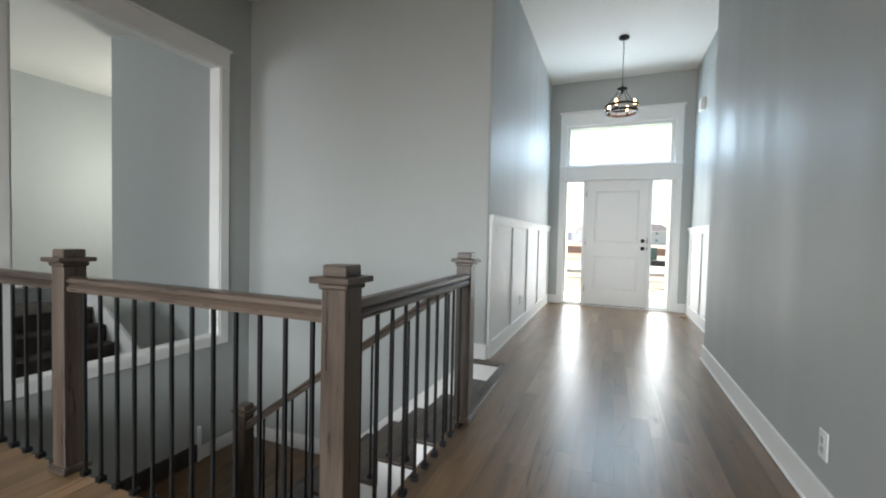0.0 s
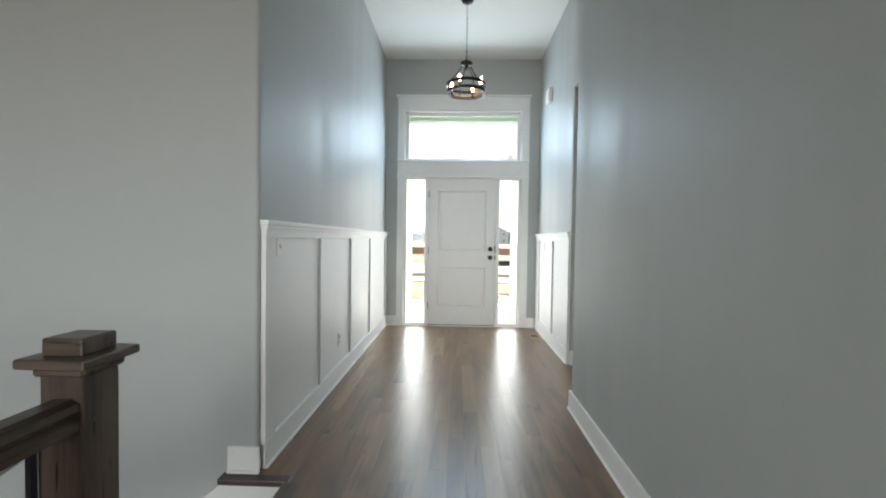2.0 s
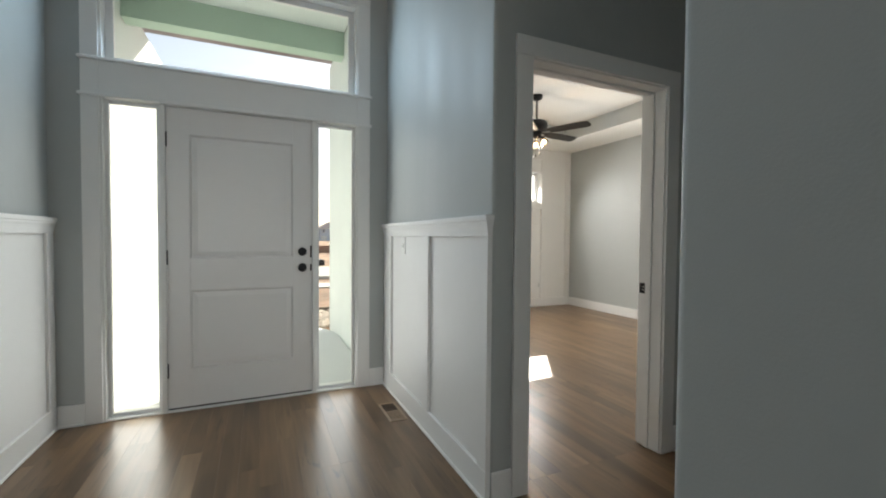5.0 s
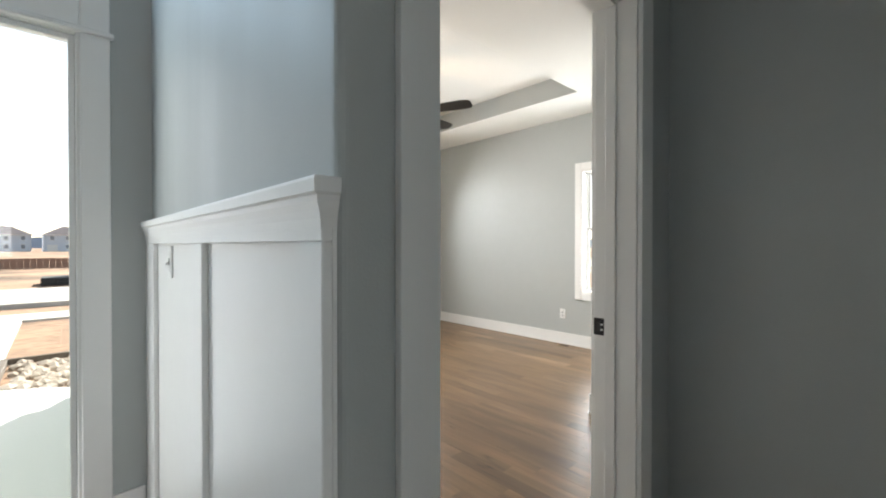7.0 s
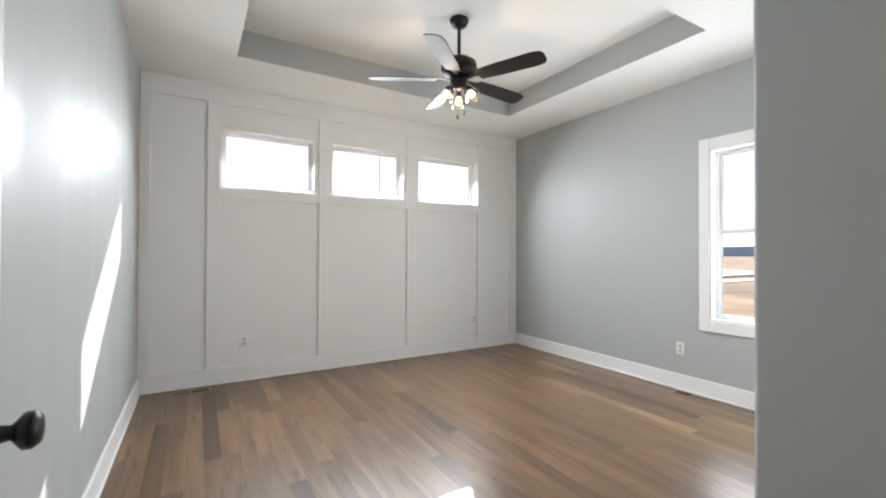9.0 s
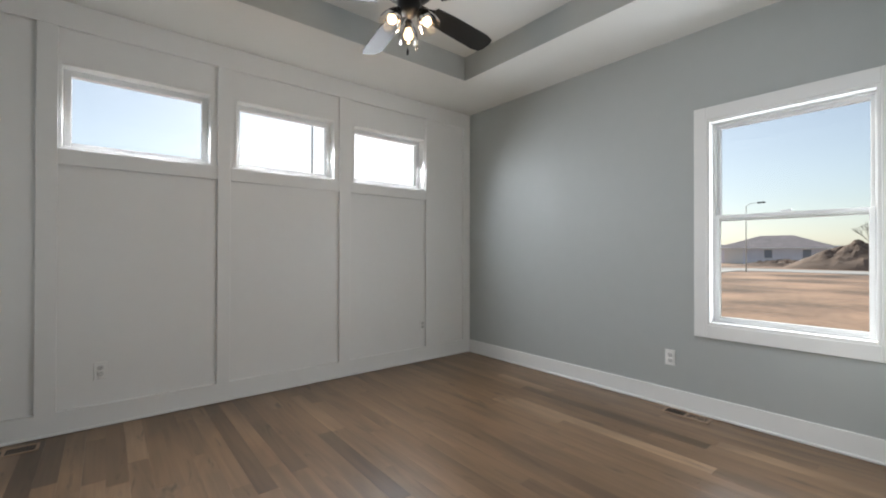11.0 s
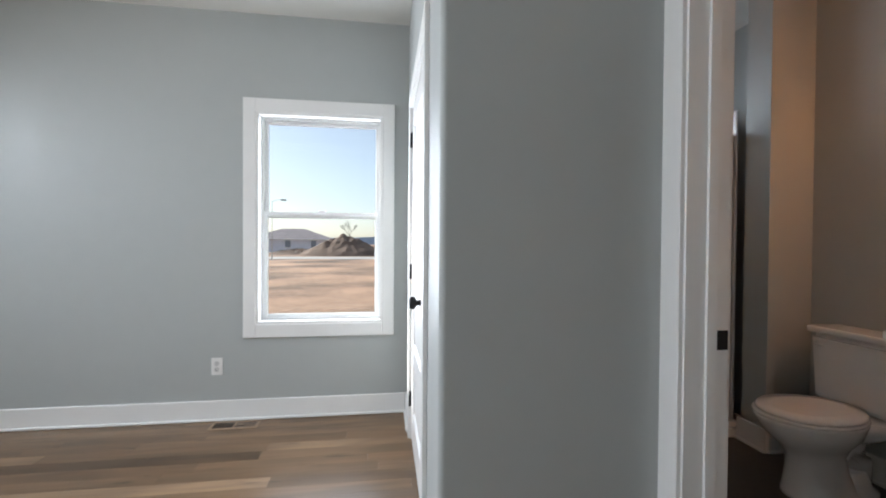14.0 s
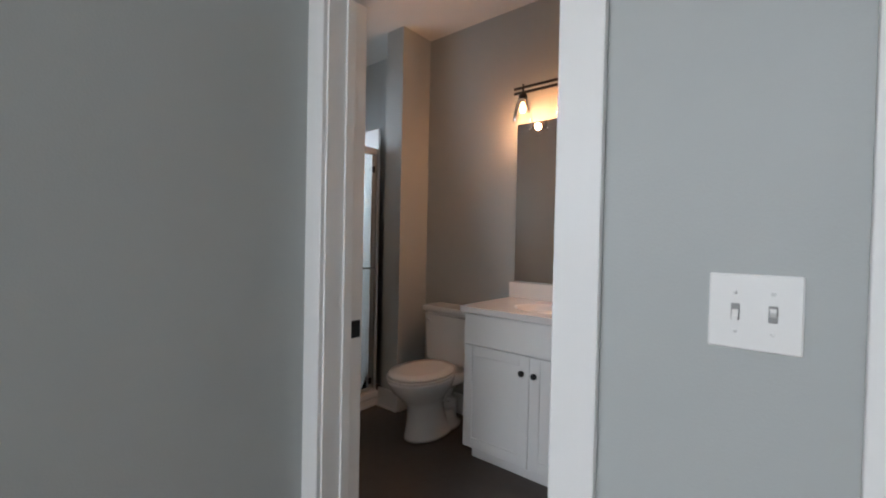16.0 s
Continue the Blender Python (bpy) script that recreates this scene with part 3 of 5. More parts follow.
glazing(entrance, 'y', HALL_N + 0.05, 0.628, 0.925, 0.012, 2.062, bar=0.022)
glazing(entrance, 'y', HALL_N + 0.08, -0.668, 0.925, 2.30, 2.975, bar=0.045)
# flat casings with small caps
for x0, x1 in ((-0.775, -0.683), (0.938, 1.035)):
    part("casing", boxes((x0, x1, HALL_N - 0.02, HALL_N, 0, 2.999), bevel=0.003), WHITE, entrance)
part("casing", boxes((-0.6825, 0.9375, HALL_N - 0.02, HALL_N - 0.0005, 2.075, 2.288), bevel=0.003), WHITE, entrance)
part("head_casing", boxes((-0.775, 1.035, HALL_N - 0.024, HALL_N, 3.0, 3.165), bevel=0.003), WHITE, entrance)
for z0, z1, o in ((3.165, 3.192, 0.022), (2.284, 2.304, 0.012), (2.062, 2.082, 0.012)):
    part("cap", boxes((-0.775 - o, 1.035 + o, HALL_N - 0.024 - o, HALL_N - 0.001, z0, z1), bevel=0.004), WHITE, entrance)

# bedroom door, open against the west wall
door_bed = thing("door_2", "white panelled bedroom door standing open, black knob and hinges", "door", kind="structure")
casing(door_bed, 'y', DIV_S, -1, ENT[0] + 0.012, ENT[1] - 0.012, DOOR_H - 0.012)
casing(door_bed, 'y', DIV_N, 1, ENT[0] + 0.012, ENT[1] - 0.012, DOOR_H - 0.012)
jambs(door_bed, 'y', DIV_S, DIV_N, ENT[0], ENT[1], DOOR_H, (DIV_N - 0.075, DIV_N - 0.04))
part("strike_plate", boxes((ENT[1] - 0.0215, ENT[1] - 0.018, DIV_N - 0.033, DIV_N + 0.004, 0.885, 0.945), bevel=0.001), BLACK, door_bed, "black strike plate")
for nz in (0.903, 0.921):
    part("strike_notch", boxes((ENT[1] - 0.0235, ENT[1] - 0.0216, DIV_N - 0.030, DIV_N - 0.020, nz, nz + 0.005)), PLASTIC, door_bed)
part("strike_lip", boxes((ENT[1] - 0.024, ENT[1] - 0.021, DIV_N - 0.022, DIV_N - 0.010, 0.90, 0.93)), SLOT, door_bed)
for hz in (0.25, 1.06, 1.80):
    part("hinge_leaf", prism([(DIV_N - 0.036, hz - 0.037), (DIV_N - 0.028, hz - 0.045), (DIV_N + 0.006, hz - 0.045), (DIV_N + 0.006, hz + 0.045), (DIV_N - 0.028, hz + 0.045), (DIV_N - 0.036, hz + 0.037)], ENT[0] + 0.018, ENT[0] + 0.0215, 'x'), BLACK, door_bed, "black hinge leaf with rounded corners")
    hinge(door_bed, ENT[0] + 0.02, DIV_N + 0.01, hz)
bl = door_leaf(door_bed, 0.80, 2.0, [(0.22, 0.80), (0.98, 1.86)], thick=0.035, stile=0.115)
bl.matrix_basis = pose(ENT[0] + 0.083, DIV_N + 0.012, 0.012, 0, 0, 90.6)
for hz in (0.24, 1.05, 1.79):
    part("hinge_leaf", prism([(0.0, hz - 0.045), (0.024, hz - 0.045), (0.029, hz - 0.043), (0.032, hz - 0.037), (0.032, hz + 0.037), (0.029, hz + 0.043), (0.024, hz + 0.045), (0.0, hz + 0.045)][::-1], -0.002, 0.0, 'x'), BLACK, bl, "black hinge leaf with rounded corners")
kb = part("knob", turned([(0.032, 0), (0.032, -0.006), (0.014, -0.01), (0.011, -0.03), (0.018, -0.036), (0.027, -0.044), (0.027, -0.054), (0.02, -0.062), (0.004, -0.064)], 20, 'y', (0.74, 0, 0.93)), BLACK, bl, "black door knob")
kb2 = part("latch_plate", boxes((0.7995, 0.801, 0.006, 0.029, 0.90, 0.96)), BLACK, bl)

# bathroom door frame
door_bath = thing("door_3", "white bathroom door frame with a black strike plate", "door frame", kind="structure")
casing(door_bath, 'y', DIV_N, 1, BTH[0] + 0.012, BTH[1] - 0.012, DOOR_H - 0.012)
casing(door_bath, 'y', DIV_S, -1, BTH[0] + 0.012, BTH[1] - 0.012, DOOR_H - 0.012)
jambs(door_bath, 'y', DIV_S, DIV_N, BTH[0], BTH[1], DOOR_H, (DIV_S + 0.04, DIV_S + 0.075))
part("strike_plate", boxes((BTH[1] - 0.0215, BTH[1] - 0.018, DIV_S - 0.003, DIV_S + 0.036, 0.885, 0.945), bevel=0.001), BLACK, door_bath, "black strike plate")

# closet door, shut
door_closet = thing("door_4", "white panelled closet door, closed, black knob and hinges", "door", kind="structure")
casing(door_closet, 'y', CLO_Y, 1, CLD[0] + 0.012, CLD[1] - 0.012, DOOR_H - 0.012)
jambs(door_closet, 'y', CLO_Y - 0.115, CLO_Y, CLD[0], CLD[1], DOOR_H, (CLO_Y - 0.075, CLO_Y - 0.042))
cl = door_leaf(door_closet, CLD[1] - CLD[0] - 0.044, 2.0, [(0.18, 0.50), (0.59, 0.91), (1.0, 1.88)], thick=0.035, stile=0.11)
cl.matrix_basis = Matrix.Translation((CLD[0] + 0.022, CLO_Y - 0.038, 0.012))
knob(door_closet, (CLD[0] + 0.085, CLO_Y - 0.002, 0.955), 1)
for hz in (0.25, 1.03, 1.83):
    hinge(door_closet, CLD[1] - 0.018, CLO_Y + 0.008, hz)
    part("hinge_leaf", boxes((CLD[1] - 0.024, CLD[1] - 0.006, CLO_Y - 0.001, CLO_Y + 0.0035, hz - 0.045, hz + 0.045)), BLACK, door_closet)

# east sash window
win_east = thing("window_2", "white double-hung sash window in a flat white casing", "window", kind="structure")
y0, y1, z0, z1 = EWIN
X = BED_E
for nm, r in (("casing", (X - 0.02, X, y0 - 0.08, y0, z0 - 0.09, z1 + 0.09)), ("casing", (X - 0.02, X, y1, y1 + 0.08, z0 - 0.09, z1 + 0.09)), ("casing", (X - 0.019, X, y0, y1, z1, z1 + 0.09)), ("casing", (X - 0.019, X, y0, y1, z0 - 0.09, z0))):
    part(nm, boxes(r, bevel=0.003), WHITE, win_east)
for r in ((X - 0.012, X + 0.15, y0 - 0.003, y0 + 0.018, z0, z1), (X - 0.012, X + 0.15, y1 - 0.018, y1 + 0.003, z0, z1), (X - 0.012, X + 0.15, y0 + 0.018, y1 - 0.018, z1 - 0.018, z1 + 0.003), (X - 0.012, X + 0.15, y0 + 0.018, y1 - 0.018, z0 - 0.003, z0 + 0.018)):
    part("window_jamb", boxes(r, bevel=0.002), WHITE, win_east)
for r in ((X + 0.06, X + 0.14, y0 + 0.018, y0 + 0.03, z0 + 0.018, z1 - 0.018), (X + 0.06, X + 0.14, y1 - 0.03, y1 - 0.018, z0 + 0.018, z1 - 0.018), (X + 0.06, X + 0.14, y0 + 0.03, y1 - 0.03, z0 + 0.018, z0 + 0.03), (X + 0.06, X + 0.14, y0 + 0.03, y1 - 0.03, z1 - 0.03, z1 - 0.018)):
    part("window_frame", boxes(r, bevel=0.002), VINYL, win_east)
glazing(win_east, 'x', X + 0.115, y0 + 0.03, y1 - 0.03, 1.375, z1 - 0.03, bar=0.022, deep=0.03)
glazing(win_east, 'x', X + 0.08, y0 + 0.03, y1 - 0.03, z0 + 0.03, 1.415, bar=0.026, deep=0.03)
part("sash_lock", boxes((X + 0.05, X + 0.07, 6.81, 6.87, 1.415, 1.428), bevel=0.003), VINYL, win_east)

# three high windows and the panelled wall round them
for i, (a, b) in enumerate(NWIN):
    w = thing("window_%d" % (i + 3), "small white fixed window high in the panelled wall", "window", group="high windows", kind="structure")
    Y = BED_N
    for r in ((a, a + 0.018, Y - 0.006, Y + 0.15, *NZ), (b - 0.018, b, Y - 0.006, Y + 0.15, *NZ), (a + 0.018, b - 0.018, Y - 0.006, Y + 0.15, NZ[0], NZ[0] + 0.018), (a + 0.018, b - 0.018, Y - 0.006, Y + 0.15, NZ[1] - 0.018, NZ[1])):
        part("window_jamb", boxes(r, bevel=0.002), WHITE, w)
    glazing(w, 'y', Y + 0.11, a + 0.018, b - 0.018, NZ[0] + 0.018, NZ[1] - 0.018, bar=0.04, deep=0.05)
panelling = thing("panelling", "white board-and-batten panelling round high windows", "panelling", kind="structure")
B0, B1 = BED_N - 0.024, BED_N - 0.001
for x0, x1 in ((BED_W + 0.002, 1.352), (1.775, 1.8745), (2.7435, 2.8965), (3.7485, 3.9155), (4.7675, 4.88), (5.30, BED_E - 0.002)):
    a, b = (x0, x1)
    if 1.8 < x1 < 5.0:
        a, b = {1.8745: (1.775, 1.875), 2.8965: (2.775, 2.865), 3.9155: (3.775, 3.885), 4.88: (4.765, 4.88)}[x1]
    part("batten", boxes((a, b, B0, B1, 0.14, 2.575), bevel=0.002), WHITE, panelling)
part("rail", boxes((BED_W + 0.002, BED_E - 0.002, B0 + 0.0005, B1, 2.576, CEIL_BED - 0.001), bevel=0.002), WHITE, panelling)
part("rail", boxes((BED_W + 0.002, BED_E - 0.002, B0 + 0.0005, B1, 0.0, 0.145), bevel=0.002), WHITE, panelling)
for (a, b), (c, d) in zip(NWIN, ((1.875, 2.775), (2.865, 3.775), (3.885, 4.765))):
    part("rail", boxes((c, d, B0 + 0.001, B1, 1.705, NZ[0]), bevel=0.002), WHITE, panelling)
part("shoe", boxes((BED_W + 0.014, BED_E - 0.014, B0 - 0.012, B0 - 0.0005, 0, 0.018), bevel=0.004), WHITE, panelling)


def baseboard(pieces, label="white painted baseboard"):
    """Flat baseboards with a shoe; pieces are (axis, face, out, u0, u1)."""
    root = thing("baseboard", label, "baseboard", kind="structure")
    for axis, face, out, u0, u1 in pieces:
        a, b = sorted((face, face + out * 0.015))
        c, d = sorted((face + out * 0.0155, face + out * 0.027))
        part("board", boxes((a, b, u0, u1, 0, 0.137) if axis == 'x' else (u0, u1, a, b, 0, 0.137), bevel=0.003), WHITE, root)
        part("shoe", boxes((c, d, u0, u1, 0, 0.018) if axis == 'x' else (u0, u1, c, d, 0, 0.018), bevel=0.004), WHITE, root)
    return root


baseboard([('x', BED_E, -1, CLO_Y + 0.019, BED_N - 0.029), ('x', BED_W, 1, DIV_N + 0.001, BED_N - 0.029),
           ('y', CLO_Y, 1, CLO_X + 0.001, CLD[0] - 0.078), ('y', CLO_Y, 1, CLD[1] + 0.078, BED_E - 0.001), ('x', CLO_X, -1, DIV_N + 0.02, CLO_Y + 0.015),
           ('y', DIV_N, 1, ENT[1] + 0.078, BTH[0] - 0.078)], "white painted bedroom baseboard")
baseboard([('x', HALL_R, -1, SOUTH + 0.02, VEST_S + 0.015), ('y', VEST_S, 1, HALL_R + 0.001, VEST_E - 0.03), ('x', VEST_E, -1, VEST_S + 0.03, DIV_S - 0.03),
           ('y', DIV_S, -1, HALL_R2 + 0.001, ENT[0] - 0.078), ('y', DIV_S, -1, ENT[1] + 0.078, VEST_E - 0.001),
           ('y', HALL_N, -1, HALL_L + 0.03, -0.776), ('y', HALL_N, -1, 1.036, HALL_R2 - 0.03), ('y', STAIR_N, -1, -1.095, HALL_L + 0.014)], "white painted hall baseboard")
baseboard([('y', BATH_S, 1, 3.83, 4.54), ('x', 4.56, -1, BATH_S + 0.03, 4.2), ('y', 4.2, 1, 4.545, 4.748)], "white painted bathroom baseboard")


# wainscot on both sides of the foyer
def wainscot(name, face, out, ya, yb, stiles, end_cap):
    root = thing(name, "white panelled wainscot with a moulded cap rail", "wainscot", kind="structure")

    def bx(d0, d1, u0, u1, za, zb, bev=0.002):
        a, b = sorted((face + out * d0, face + out * d1))
        return boxes((a, b, u0, u1, za, zb), bevel=bev)
    part("backing", bx(0.0005, 0.008, ya, yb, 0.0, 1.28, 0), WHITE, root)
    for u0, u1 in stiles:
        part("stile", bx(0.008, 0.025, u0, u1, 0.14, 1.205), WHITE, root)
    part("rail", bx(0.008, 0.0255, ya, yb, 1.2055, 1.28), WHITE, root)
    part("rail", bx(0.008, 0.0255, ya, yb, 0.0, 0.1395), WHITE, root)
    part("shoe", bx(0.026, 0.038, ya, yb, 0.0, 0.018, 0.004), WHITE, root)
    prof = [(0.0, 1.235), (0.027, 1.225), (0.028, 1.240), (0.031, 1.252), (0.036, 1.264), (0.037, 1.274), (0.043, 1.278), (0.044, 1.296), (0.042, 1.301), (0.0, 1.301)]
    bm = bmesh.new()
    rings = []
    for d, z in prof[1:-1]:
        back = max(0.0, (d - 0.027) * 0.8)
        y0_, y1_ = ya - (back if end_cap[0] else 0), yb
        rings.append([bm.verts.new((face + out * u, v, z)) for u, v in ((0.0, y0_), (d, y0_), (d, y1_), (0.0, y1_))])
    for a, b in zip(rings, rings[1:]):
        for i in range(4):
            bm.faces.new((a[i], a[(i + 1) % 4], b[(i + 1) % 4], b[i]))
    bm.faces.new(rings[0])
    bm.faces.new(rings[-1])
    bmesh.ops.recalc_face_normals(bm, faces=list(bm.faces))
    part("cap_rail", bm, WHITE, root)


wainscot("wainscot_left", HALL_L, 1, STAIR_N + 0.028, HALL_N - 0.002, [(STAIR_N + 0.0285, 3.50), (4.25, 4.34), (5.11, 5.20), (5.97, 6.06), (6.95, HALL_N - 0.0025)], (True, False))
wainscot("wainscot_right", HALL_R2, -1, DIV_S + 0.003, HALL_N - 0.002, [(DIV_S + 0.0035, 5.443), (6.067, 6.15), (6.84, HALL_N - 0.0025)], (True, False))

# ---------------------------------------------------------------- small wall and floor fittings
def outlet(at, turn, label):
    """A duplex socket plate, built facing -y."""
    o = thing("outlet", label, "outlet", group="wall outlets")
    part("plate", boxes((-0.036, 0.036, -0.006, 0, -0.058, 0.058), bevel=0.0025), PLASTIC, o)
    for dz in (-0.02, 0.02):
        s = part("socket", turned([(0.017, -0.0058), (0.017, -0.0085), (0.015, -0.009)], 18, 'y', (0, 0, dz)), SOCKET, o)
        for dx, w in ((-0.0065, 0.0022), (0.0065, 0.0018)):
            part("slot", boxes((dx - w / 2, dx + w / 2, -0.0094, -0.0088, dz - 0.001, dz + 0.008)), SLOT, s)
        part("slot", boxes((-0.0025, 0.0025, -0.0094, -0.0088, dz - 0.010, dz - 0.0055)), SLOT, s)
    o.matrix_basis = pose(*at, 0, 0, turn)
    return o


outlet((BED_E - 0.0005, 7.513, 0.366), -90, "white duplex outlet on the grey bedroom wall")
outlet((2.09, BED_N - 0.0005, 0.364), 0, "white duplex outlet on the white panelling")
outlet((4.735, BED_N - 0.0005, 0.375), 0, "white duplex outlet on the white panelling")
outlet((HALL_R - 0.0005, 1.90, 0.293), -90, "white duplex outlet on the grey hall wall")
outlet((HALL_L + 0.0085, 4.78, 0.345), 90, "white duplex outlet on the white wainscot")


TOGGLE = material("grey_switch_slot", (0.30, 0.30, 0.29), 0.5)


def switch_plate(at, turn, gangs, label):
    s = thing("light_switch", label, "light switch")
    half = 0.036 + 0.022 * (gangs - 1)
    part("plate", boxes((-half, half, -0.006, 0, -0.058, 0.058), bevel=0.0025), PLASTIC, s)
    for g in range(gangs):
        x = (g - (gangs - 1) / 2) * 0.046
        c = part("collar", boxes((x - 0.0055, x + 0.0055, -0.0085, -0.0062, -0.0125, 0.0125), bevel=0.0008), TOGGLE, s)
        part("toggle", prism([(-0.006, -0.006), (-0.018, 0.004 if g % 2 else -0.012), (-0.018, 0.010 if g % 2 else -0.006), (-0.006, 0.006)], x - 0.0038, x + 0.0038, 'x'), PLASTIC, c)
        for dz in (-0.03, 0.03):
            part("screw", turned([(0.0032, -0.0061), (0.0032, -0.0072), (0.001, -0.0074)], 10, 'y', (x, 0, dz)), PLASTIC, s)
    s.matrix_basis = pose(*at, 0, 0, turn)


switch_plate((2.478, DIV_N + 0.0005, 1.123), 180, 2, "white double toggle switch plate on grey wall")
switch_plate((HALL_L + 0.0085, 3.575, 1.163), 90, 1, "white toggle switch plate on the wainscot")
switch_plate((HALL_R2 - 0.0085, 6.57, 1.14), -90, 1, "white toggle switch plate on the wainscot")

REG = material("tan_register", (0.36, 0.26, 0.18), 0.5, vary=0.1, scale=20)
LOUVRE = material("brown_louvre", (0.10, 0.065, 0.04), 0.5, vary=0.1, scale=20)


def register(at, turn, label):
    """A floor register: a flush frame with two rows of louvres over a black sheet that paints the shade below."""
    r = thing("floor_register", label, "floor register", group="floor registers")
    part("duct_shade", boxes((-0.135, 0.135, -0.045, 0.045, -0.002, 0.0004)), SLOT, r)
    for b in ((-0.15, 0.15, -0.06, -0.045), (-0.15, 0.15, 0.045, 0.06), (-0.15, -0.135, -0.045, 0.045), (0.135, 0.15, -0.045, 0.045), (-0.008, 0.008, -0.045, 0.045)):
        part("frame", boxes((*b, 0, 0.005), bevel=0.0015), REG, r)
    for i in range(22):
        x = -0.13 + 0.26 * i / 21
        if abs(x) > 0.012:
            part("louvre", boxes((x - 0.0022, x + 0.0022, -0.045, 0.045, 0.0005, 0.0035)), LOUVRE if x > 0 else REG, r)
    r.matrix_basis = pose(*at, 0, 0, turn)


register((1.665, 9.585, 0.001), 0, "tan metal floor register with dark louvres beside the white panelling")
register((5.31, 7.366, 0.001), 90, "tan metal floor register with dark louvres below the window")
register((1.06, 6.47, 0.001), 90, "tan metal floor register with dark louvres in the foyer")

grille = thing("air_grille", "white slatted return-air grille high on the wall", "vent")
GX = VEST_E
for b in ((4.60, 5.07, 2.27, 2.295), (4.60, 5.07, 2.52, 2.545), (4.60, 4.625, 2.295, 2.52), (5.045, 5.07, 2.295, 2.52)):
    part("frame", boxes((GX - 0.012, GX, *b), bevel=0.002), WHITE, grille)
# black sheet on the solid wall, painting the shade behind the slats
part("backing", boxes((GX - 0.002, GX - 0.0005, 4.625, 5.045, 2.295, 2.52)), SLOT, grille)
for i in range(12):
    z = 2.305 + i * 0.0185
    part("slat", boxes((GX - 0.009, GX - 0.003, 4.625, 5.045, z - 0.003, z + 0.004)), WHITE, grille)

chime = thing("door_chime", "small white door chime box high on the wall", "door chime")
part("case", boxes((HALL_R2 - 0.05, HALL_R2 - 0.001, 6.30, 6.44, 2.87, 3.04), bevel=0.006), PLASTIC, chime)
part("cover", boxes((HALL_R2 - 0.058, HALL_R2 - 0.0505, 6.315, 6.425, 2.89, 3.02), bevel=0.003), PLASTIC, chime)


# ---------------------------------------------------------------- stairs and railing
RISE, RUN, NSTEP = 0.18, 0.27, 6
stairs = thing("staircase", "stained wooden staircase with white risers going down", "staircase", kind="structure")
for i in range(NSTEP):
    xr = EDGE - 0.02 - RUN * i
    zt = -RISE * (i + 1)
    part("tread", boxes((xr - RUN - 0.025, xr, 2.105, STAIR_N - 0.03, zt - 0.028, zt), bevel=0.008, segments=2), STAIN_Y, stairs)
    part("riser", boxes((xr - 0.001, xr + 0.016, 2.15, STAIR_N - 0.03, zt + 0.0005, zt + RISE - 0.029)), WHITE, stairs)
xl = EDGE - 0.02 - RUN * NSTEP
LZ = -RISE * (NSTEP + 1)
part("riser", boxes((xl - 0.001, xl + 0.016, 2.15, STAIR_N - 0.03, LZ, LZ + RISE - 0.029)), WHITE, stairs)
part("landing", boxes((STAIR_W, xl + 0.01, STAIR_S, STAIR_N - 0.002, LZ - 0.2, LZ), bevel=0.003), PLANKS, stairs)
part("lower_floor", boxes((xl + 0.01, HALL_R, STAIR_S - 1.0, STAIR_N, -2.62, -2.55)), CARPET, stairs)
part("skirt", prism([(-0.76, -0.035), (-1.10, -0.035), (xl - 0.02, LZ + 0.17), (STAIR_W + 0.02, LZ + 0.137), (STAIR_W + 0.02, LZ), (xl, LZ), (-0.76, -0.21)], STAIR_N - 0.03, STAIR_N - 0.004, 'y'), WHITE, stairs)
saw = [(EDGE, -0.03)]
for i in range(NSTEP):
    xr = EDGE - 0.02 - RUN * i
    saw += [(xr, -0.03 - RISE * i), (xr, -RISE * (i + 1) - 0.029)]
saw += [(xl, -RISE * NSTEP - 0.029), (xl, LZ - 0.15), (EDGE, -0.36)]
part("stringer", prism(saw, 2.132, 2.149, 'y'), WHITE, stairs)
part("nosing", boxes((-1.115, EDGE - 0.005, STAIR_N - 0.075, STAIR_N - 0.001, -0.032, -0.001), bevel=0.006, segments=2), STAIN_X, stairs)
part("nosing", boxes((EDGE - 0.03, EDGE + 0.06, 2.2, STAIR_N - 0.08, -0.028, 0.001), bevel=0.006, segments=2), STAIN_Y, stairs)
part("fascia", boxes((STAIR_W, EDGE, STAIR_S - 0.02, STAIR_S - 0.001, -0.35, -0.03)), WHITE, stairs)
part("fascia", boxes((EDGE - 0.016, EDGE - 0.001, STAIR_S, 2.12, -0.35, -0.03)), WHITE, stairs)
for k in range(5):
    part("tread", boxes((xl - 0.02 + 0.27 * k, xl + 0.275 + 0.27 * k, STAIR_S + 0.02, 2.05, LZ - 0.18 * (k + 1) - 0.028, LZ - 0.18 * (k + 1)), bevel=0.008), STAIN_Y, stairs)
    part("riser", boxes((xl + 0.012 + 0.27 * k, xl + 0.024 + 0.27 * k, STAIR_S + 0.02, 2.05, LZ - 0.18 * (k + 1) + 0.0005, LZ - 0.18 * k - 0.03)), WHITE, stairs)
baseboard_landing = thing("baseboard_landing", "white baseboard along the stair landing", "baseboard", kind="structure")
part("board", boxes((STAIR_W, STAIR_W + 0.015, STAIR_S, STAIR_N - 0.03, LZ, LZ + 0.137), bevel=0.003), WHITE, baseboard_landing)
structure("wall_stair_south", holed('y', STAIR_S - 0.16, STAIR_S - 0.03, STAIR_W, EDGE + 0.05, -2.6, -0.31), GREY, "grey painted wall below the hall floor", "wall")
